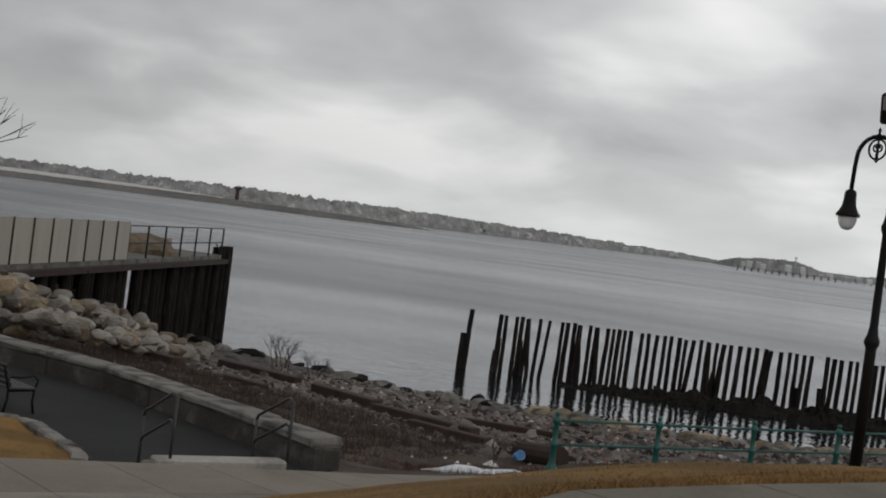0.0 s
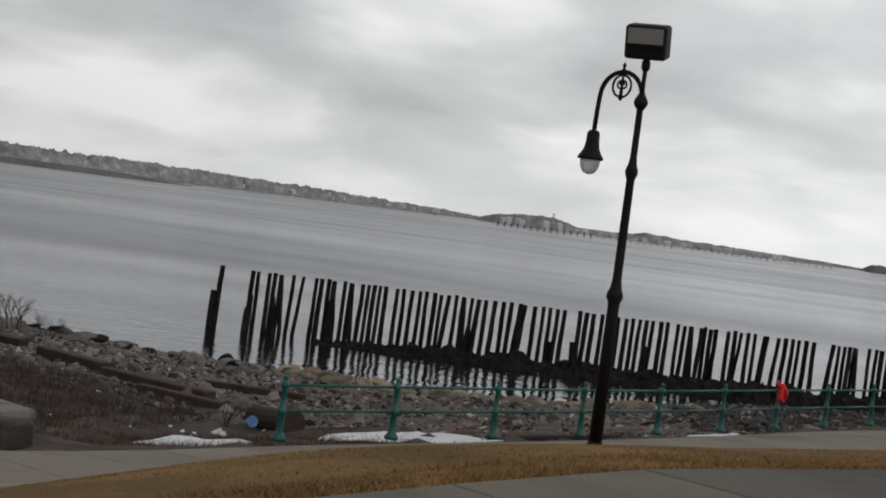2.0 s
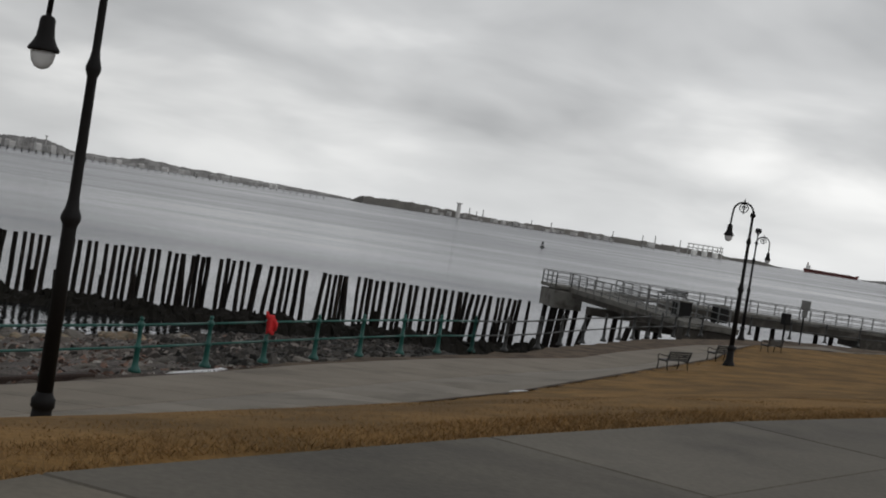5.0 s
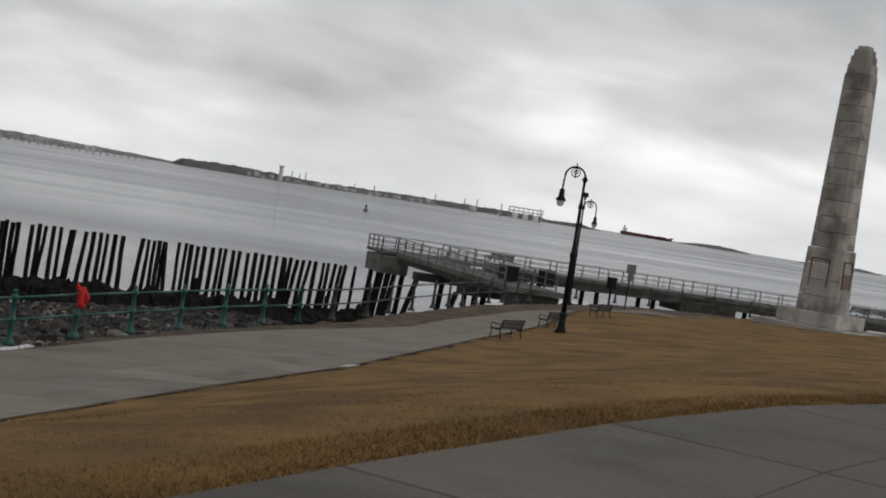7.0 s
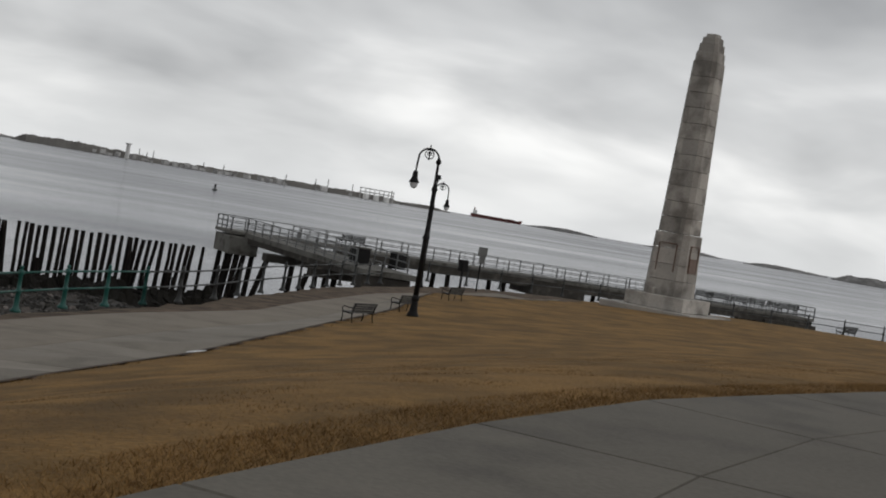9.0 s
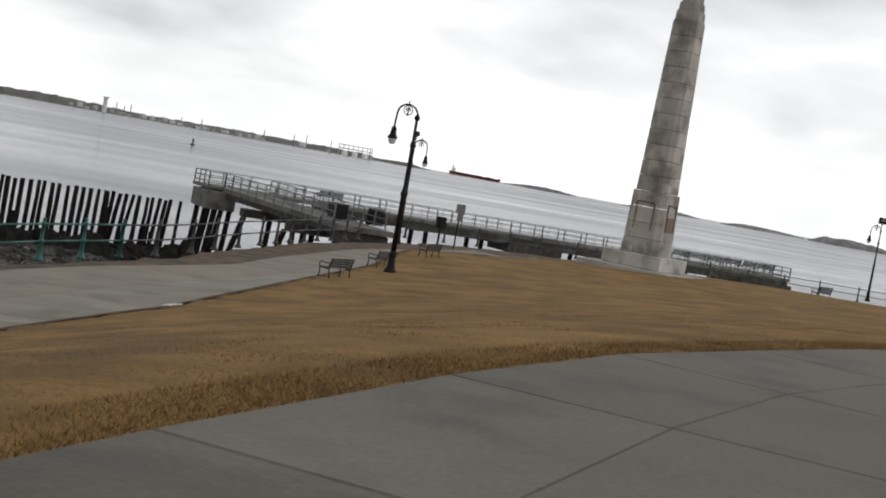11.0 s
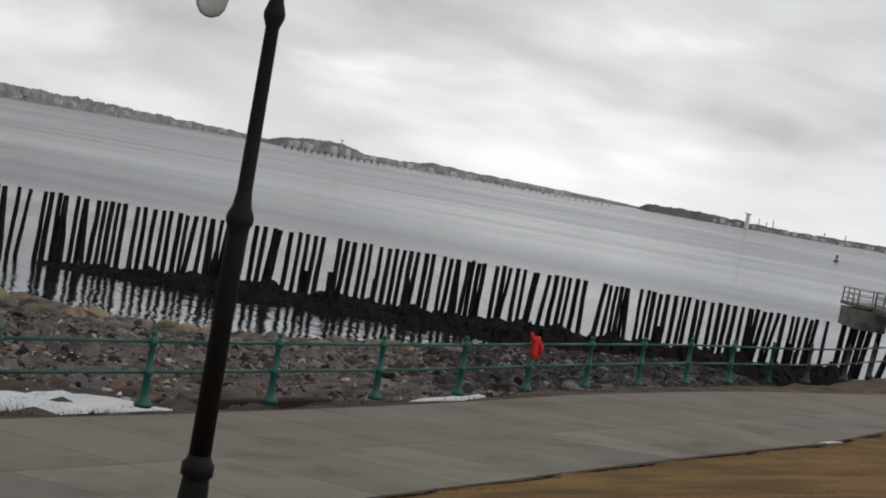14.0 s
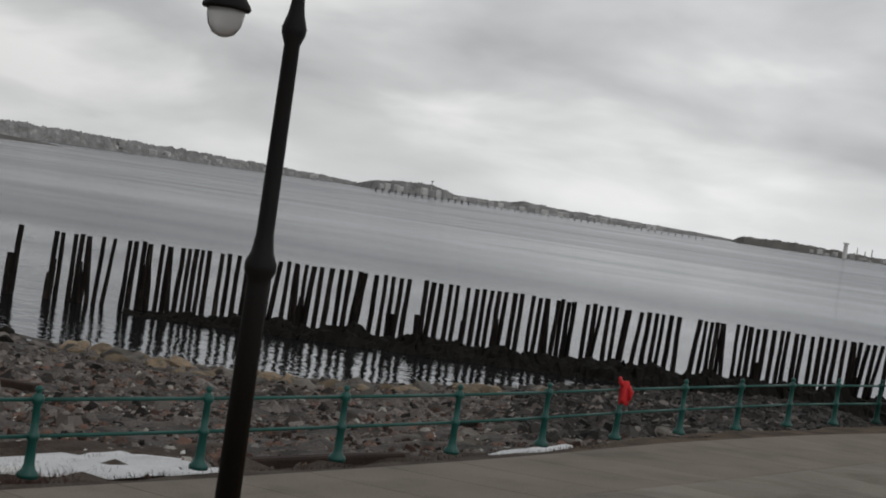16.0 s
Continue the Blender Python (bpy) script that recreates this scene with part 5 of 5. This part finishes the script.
def snow(pts, h, seed):
    """A thin irregular patch of old snow."""
    rng = random.Random(seed)
    pts = resample(pts + [pts[0]], 34)[:-1]
    c = pts.mean(0)
    bm = B()
    rings = []
    for f, hh in ((1.0, -0.04), (0.93, 0.55), (0.7, 0.9), (0.4, 1.0), (0.1, 1.0)):
        ring = []
        for i, p in enumerate(pts):
            q = c + (p - c) * f * (1 + 0.5 * noise.noise(Vector((i * 0.7, seed, 0))))
            ring.append(bm.verts.new((q[0], q[1], ground_z(*q) + h * hh * (1 + 0.5 * noise.noise(Vector((q[0] * 2.5, q[1] * 2.5, seed)))))))
        rings.append(ring)
    n = len(pts)
    for r0, r1 in zip(rings, rings[1:]):
        for k in range(n):
            bm.faces.new((r0[k], r0[(k + 1) % n], r1[(k + 1) % n], r1[k]))
    bm.faces.new(rings[-1])
    bmesh.ops.recalc_face_normals(bm, faces=bm.faces)
    return tagged(part("snow_patch", bm, M_SNOW, smooth=True), "thin patch of old melting snow on the ground", "snow", "snow patches")


snow([(-7.7, 4.9), (-6.9, 5.7), (-6.1, 6.6), (-6.2, 6.0), (-7.0, 5.2)], 0.15, 1)
snow([(-5.6, 9.6), (-5.2, 11.4), (-4.0, 12.6), (-3.0, 12.3), (-2.6, 10.6), (-3.3, 9.3), (-4.4, 8.7)], 0.15, 2)
snow([(-2.9, 10.2), (-2.2, 11.0), (-1.9, 10.6), (-2.6, 9.7)], 0.08, 3)
snow([(1.5, 15.0), (2.5, 16.9), (3.1, 17.9), (2.9, 16.9), (1.9, 15.0)], 0.08, 4)
snow([(7.3, 12.3), (8.9, 13.8), (9.1, 13.6), (7.6, 12.2)], 0.03, 5)
bm = B()
beam(bm, (-4.9, 8.3, ground_z(-4.9, 8.3) + 0.08), (-4.35, 9.6, ground_z(-4.35, 9.6) + 0.08), 0.22, 0.07, 0.01)
tagged(part("plank", bm, M_WHITE), "white painted plank lying on the snow", "plank")


def red_cloth():
    """A red jacket slung over a post: a folded hanging sheet."""
    bm = B()
    n, m = 14, 10
    grid = []
    for j in range(m + 1):
        row = []
        for i in range(n):
            a = 2 * math.pi * i / n
            f = j / m
            r = 0.07 + 0.085 * f ** 0.7 * (1 + 0.5 * math.sin(3 * a + 2 * f)) - 0.06 * f * f
            row.append(bm.verts.new((r * math.cos(a) * 1.0, r * math.sin(a) * 0.6 - 0.03, 1.14 - 0.50 * f + 0.05 * math.sin(2 * a) * f)))
        grid.append(row)
    for r0, r1 in zip(grid, grid[1:]):
        for i in range(n):
            bm.faces.new((r0[i], r1[i], r1[(i + 1) % n], r0[(i + 1) % n]))
    bm.faces.new(grid[0])
    bm.faces.new(grid[-1][::-1])
    tube(bm, [(-0.05, -0.03, 1.02), (-0.12, -0.04, 1.10), (-0.155, -0.05, 1.22)], [0.055, 0.05, 0.035], 8)
    tube(bm, [(0.06, -0.04, 1.02), (0.13, -0.07, 0.90), (0.12, -0.06, 0.72)], [0.06, 0.055, 0.04], 8)
    ob = part("jacket", bm, M_RED, smooth=True)
    ob.matrix_basis = pose(3.87, 17.36, 0.17, 0, 0, 20) @ Matrix.Diagonal((0.9, 0.9, 0.84, 1))
    tagged(ob, "bright red cloth jacket hung over a railing post", "jacket")


red_cloth()


# ---- things near the pier ----
def bin_box(x, y, w, h, label, category="bin", name="litter_bin", z=None):
    th = thing(name, label, category, at=pose(x, y, ground_z(x, y) if z is None else z, 0, 0, 20))
    bm = B()
    box(bm, w, w * 0.8, h, pose(0, 0, h / 2), 0.03)
    part("body", bm, M_BLACK, th)
    bm = B()
    box(bm, w * 1.08, w * 0.88, 0.08, pose(0, 0, h + 0.04), 0.02)
    part("lid", bm, M_CONC, th)


bin_box(31.5, 62.0, 0.95, 0.85, "dark box cabinet with a pale lid on the pier arm", "cabinet", "cabinet", 0.22)
bin_box(33.9, 62.0, 0.8, 0.9, "dark box cabinet with a pale lid beside the pier arm", "cabinet", "cabinet", 0.20)
th = thing("post_box", "black metal box on a dark post at the shore railing", "box", at=pose(34.8, 55.3, ground_z(34.8, 55.3), 0, 0, 20))
bm = B()
tube(bm, [(0, 0, 0), (0, 0, 1.0)], 0.06, 8)
part("post", bm, M_BLACK, th)
bm = B()
box(bm, 0.46, 0.34, 0.62, pose(0, 0, 1.25), 0.03)
part("body", bm, M_BLACK, th)
th = thing("signpost", "pale round sign on a dark post", "sign", at=pose(35.6, 54.9, ground_z(35.6, 54.9)))
bm = B()
tube(bm, [(0, 0, 0), (0, 0, 2.2)], 0.045, 8)
part("post", bm, M_BLACK, th)
bm = B()
box(bm, 0.55, 0.05, 0.5, pose(0, -0.05, 2.15), 0.02)
part("plate", bm, M_STEEL, th)
bm = B()
box(bm, 0.3, 0.05, 0.4, pose(0, -0.05, 1.7), 0.02)
part("plate", bm, M_STEEL, th)
railing("railing", [tuple(p) for p in resample([(33.9, 57.6), (37, 58.8), (45, 62.6), (60, 66.0), (72, 65.5), (85, 59.6)], 18)], M_DARKRAIL, "dark railing along the point behind the monument")


# ---- dry grass blades, weeds and twigs ----
def blades(name, count, sampler, h, w, material, label, category, seed, tilt=0.5):
    rng = np.random.default_rng(seed)
    xs, ys = sampler(rng, count)
    zs, _ = land(xs, ys)
    a = rng.uniform(0, 6.283, count)
    hh = rng.uniform(h[0], h[1], count)
    lean = rng.normal(0, tilt, (count, 2)) * hh[:, None]
    ww = rng.uniform(w * 0.6, w * 1.3, count)
    p0 = np.stack([xs - ww * np.cos(a), ys - ww * np.sin(a), zs - 0.01], 1)
    p1 = np.stack([xs + ww * np.cos(a), ys + ww * np.sin(a), zs - 0.01], 1)
    p2 = np.stack([xs + lean[:, 0], ys + lean[:, 1], zs + hh], 1)
    verts = np.stack([p0, p1, p2], 1).reshape(-1, 3)
    faces = np.arange(3 * count).reshape(-1, 3)
    return tagged(pydata(name, verts.tolist(), faces.tolist(), material), label, category, kind="stuff")


def lawn_sampler(rng, n):
    xs, ys = [], []
    while len(xs) < n:
        x, y = rng.uniform(-6, 22, 6 * n), rng.uniform(-12, 16, 6 * n)
        _, zn = land(x, y)
        d = seg_dist(x, y, PLAZA)
        ok = (zn == 3) & (rng.random(6 * n) < np.clip(1.15 - d / 12, 0.1, 1))
        xs.extend(x[ok])
        ys.extend(y[ok])
    return np.array(xs[:n]), np.array(ys[:n])


def fringe_sampler(line, lo, hi):
    def sampler(rng, n):
        pts = resample(line, 400)
        k = rng.integers(0, 399, n)
        f = rng.random(n)[:, None]
        p = pts[k] * (1 - f) + pts[k + 1] * f
        t = pts[k + 1] - pts[k]
        t = t / np.hypot(t[:, 0], t[:, 1])[:, None]
        d = rng.uniform(lo, hi, n)[:, None]
        q = p + d * np.stack([-t[:, 1], t[:, 0]], 1)
        return q[:, 0], q[:, 1]
    return sampler


blades("lawn_grass", 90000, lawn_sampler, (0.004, 0.014), 0.0035, M_BLADE, "short dry straw-coloured winter grass", "grass", 51, 1.6)
blades("edge_grass", 52000, fringe_sampler(PLAZA[3:18], 0.02, 0.55), (0.010, 0.042), 0.0035, M_BLADE, "longer unmown dead grass along the walk", "grass", 52, 1.1)
blades("path_edge_grass", 3500, fringe_sampler(EDGE[2:12], -0.45, -0.14), (0.012, 0.035), 0.006, M_BLADE, "ragged dry grass at the path's edge", "grass", 53, 0.6)
blades("dead_weeds", 24000, shore_band(-26, -9, 0.2, 11, False), (0.10, 0.34), 0.008, M_TWIG, "brown dead weeds behind the wall", "weeds", 54, 0.4)
blades("red_weeds", 6000, shore_band(-9, -3.4, 0.2, 3.2, False), (0.04, 0.20), 0.008, M_REDWEED, "reddish brown dead weeds at the foot of the railing", "weeds", 56, 0.6)


def soil_strip():
    """Bare dark earth where the lawn meets the path, wider round the lamp."""
    line = resample(EDGE[2:13], 700)
    rng = np.random.default_rng(12)
    tan = np.gradient(line, axis=0)
    tan /= np.hypot(tan[:, 0], tan[:, 1])[:, None]
    side = np.stack([tan[:, 1], -tan[:, 0]], 1)
    verts, faces = [], []
    for i, (p, n) in enumerate(zip(line, side)):
        w = 0.07 + 0.11 * abs(noise.noise(Vector((p[0] * 0.8, p[1] * 0.8, 2)))) + 0.07 * rng.random() + 0.30 * math.exp(-((p[0] + 0.9) ** 2 + (p[1] - 0.5) ** 2) / 1.6)
        for k, f in enumerate((-0.02, 0.4 * w, w)):
            q = p + n * f
            verts.append((q[0], q[1], ground_z(*q) + (0.014, 0.016, 0.002)[k]))
    for i in range(len(line) - 1):
        for k in range(2):
            j = i * 3 + k
            faces.append((j, j + 1, j + 4, j + 3))
    tagged(pydata("soil_strip", verts, faces, M_SOIL), "strip of bare dark earth between lawn and path", "soil", kind="stuff")


soil_strip()
blades("dead_weeds_rail", 2600, shore_band(-8, 12, 0.1, 1.2, False), (0.03, 0.11), 0.008, M_TWIG, "low brown weeds at the foot of the railing", "weeds", 55, 0.5)


def twig(bm, p, d, length, r, depth, rng):
    q = p + d * length
    tube(bm, [p, p.lerp(q, 0.5) + Vector((rng.uniform(-1, 1), rng.uniform(-1, 1), 0)) * length * 0.05, q], [r, r * 0.8, r * 0.55], 5)
    if depth:
        for _ in range(rng.choice([2, 3, 3])):
            nd = (d + Vector((rng.uniform(-1, 1), rng.uniform(-1, 1), rng.uniform(-0.3, 0.6))) * 0.75).normalized()
            twig(bm, p.lerp(q, rng.uniform(0.5, 1.0)), nd, length * rng.uniform(0.55, 0.8), r * 0.55, depth - 1, rng)


def bush(x, y, size, depth, n, seed, label, name="bare_bush", category="bush"):
    rng = random.Random(seed)
    bm = B()
    for _ in range(n):
        d = Vector((rng.uniform(-0.6, 0.6), rng.uniform(-0.6, 0.6), 1)).normalized()
        twig(bm, Vector((rng.uniform(-0.2, 0.2) * size, rng.uniform(-0.2, 0.2) * size, -0.05)), d, size * 0.5, 0.012 * size + 0.006, depth, rng)
    ob = part(name, bm, M_TWIG)
    ob.matrix_basis = pose(x, y, ground_z(x, y))
    return tagged(ob, label, category)


bush(-26.7, 40.5, 1.7, 3, 9, 1, "bare leafless bush on the shore")
bush(-8.0, 11.4, 0.9, 2, 3, 2, "thin bare sapling among the rubble")
bush(-24.3, 39.0, 1.2, 3, 6, 3, "bare leafless bush on the shore")


def bare_tree(x, y):
    rng = random.Random(6)
    th = thing("bare_tree", "leafless winter tree with fine twigs", "tree", at=pose(x, y, ground_z(x, y)) @ Matrix.Diagonal((1.35, 1.35, 1.35, 1)))
    bm = B()
    tube(bm, [(0, 0, -0.1), (0.05, 0, 1.4), (0.0, 0.05, 2.6)], [0.16, 0.12, 0.10], 8)
    part("trunk", bm, M_TWIG, th)
    bm = B()
    for k in range(8):
        a = k * 2.4
        d = Vector((math.cos(a), math.sin(a), 0.9)).normalized()
        twig(bm, Vector((0, 0.03, 1.7 + 0.11 * k)), d, 1.25, 0.045, 4, rng)
    part("crown", bm, M_TWIG, th)


bare_tree(-15.9, -2.3)


# ---- paving over the ground ----
PATHWAY = tagged(new("pavement"), "worn concrete slab promenade beside the railing", "pavement", kind="structure")
def offset_in(line, d):
    pts = np.array(line, float)
    out = []
    for i in range(len(pts)):
        t = pts[min(i + 1, len(pts) - 1)] - pts[max(i - 1, 0)]
        t /= np.hypot(*t)
        out.append(pts[i] + (d if np.isscalar(d) else d[i]) * np.array([t[1], -t[0]]))
    return np.array(out)


def even(line, step):
    """Points along a line at an even step."""
    pts = np.array(line, float)
    s = np.concatenate([[0], np.cumsum(np.hypot(*np.diff(pts, axis=0).T))])
    q = np.arange(0, s[-1], step)
    return np.stack([np.interp(q, s, pts[:, 0]), np.interp(q, s, pts[:, 1])], 1)


def across(p, n, line, most):
    """How far it is from p along n to a line."""
    best = most
    for (ax, ay), (bx, by) in zip(line, line[1:]):
        ex, ey = bx - ax, by - ay
        det = n[0] * -ey + n[1] * ex
        if abs(det) < 1e-9:
            continue
        rx, ry = ax - p[0], ay - p[1]
        k = (rx * -ey + ry * ex) / det
        u = (n[0] * ry - n[1] * rx) / det
        if 0 <= u <= 1 and 0 < k < best:
            best = k
    return best


VERGE = np.interp([p[0] for p in RAIL[6:27]], [4, 9, 14, 28], [0.75, 1.3, 2.0, 2.5])
rail_in = [(-13.9, -7.3), (-9.5, -1.85), (-8.2, -0.25)] + [tuple(p) for p in offset_in(RAIL[6:27], VERGE)[1:]]
outer = even(rail_in, 1.54)
tang = np.gradient(outer, axis=0)
tang /= np.hypot(tang[:, 0], tang[:, 1])[:, None]
for _ in range(6):
    tang[1:-1] = (tang[:-2] + 2 * tang[1:-1] + tang[2:]) / 4
norm = np.stack([tang[:, 1], -tang[:, 0]], 1)
norm /= np.hypot(norm[:, 0], norm[:, 1])[:, None]
inner = np.array([p + n * across(p, n, EDGE, 7.5) for p, n in zip(outer, norm)])
# tan strip on the water side, paler slabs beside the lawn
middle = outer * 0.46 + inner * 0.54
pave(PATHWAY, outer, middle, 1, M_SLAB)
pave(PATHWAY, middle, inner, 1, M_PALESLAB)

PLAZA_OB = tagged(new("plaza"), "grey concrete walk curving round the lawn", "pavement", kind="structure")
pline = even(PLAZA[3:18], 0.05)
start = int(np.argmin(np.hypot(pline[:, 0] - 0.51, pline[:, 1] + 9.72)))
cuts = sorted(range(start, -1, -32))
tan_line = pline[cuts]
pave(PLAZA_OB, tan_line, offset_in(tan_line, 2.7), 2, M_TANSLAB, flat=PLAZA_Z)
po = pline[list(range(start, len(pline), 31))]
pi = offset_in(po, 2.7)
pi[0] = offset_in(tan_line, 2.7)[-1]
# long slabs in the outer row, short ones behind
pave(PLAZA_OB, po[::2], ((po + pi) / 2)[::2], 1, M_PLAZA, flat=PLAZA_Z)
pave(PLAZA_OB, ((po + pi) / 2)[::2], pi[::2], 1, M_PLAZA, flat=PLAZA_Z)
# dark mortar patch let into the path by the railing
px, py = -3.56, 4.90
bm = B()
for sx, sy in ((-0.42, -0.16), (0.40, -0.17), (0.43, 0.15), (-0.40, 0.17)):
    c, s_ = math.cos(0.85), math.sin(0.85)
    bm.verts.new((px + sx * c - sy * s_, py + sx * s_ + sy * c, 0))
for v in bm.verts:
    v.co.z = ground_z(v.co.x, v.co.y) + 0.016
f = bm.faces.new(bm.verts[:])
ext = bmesh.ops.extrude_face_region(bm, geom=[f])
for v in ext["geom"]:
    if isinstance(v, bmesh.types.BMVert):
        v.co.z -= 0.03
bmesh.ops.recalc_face_normals(bm, faces=bm.faces)
part("mortar_patch", bm, M_PATCH, PATHWAY, "dark mortar patch")
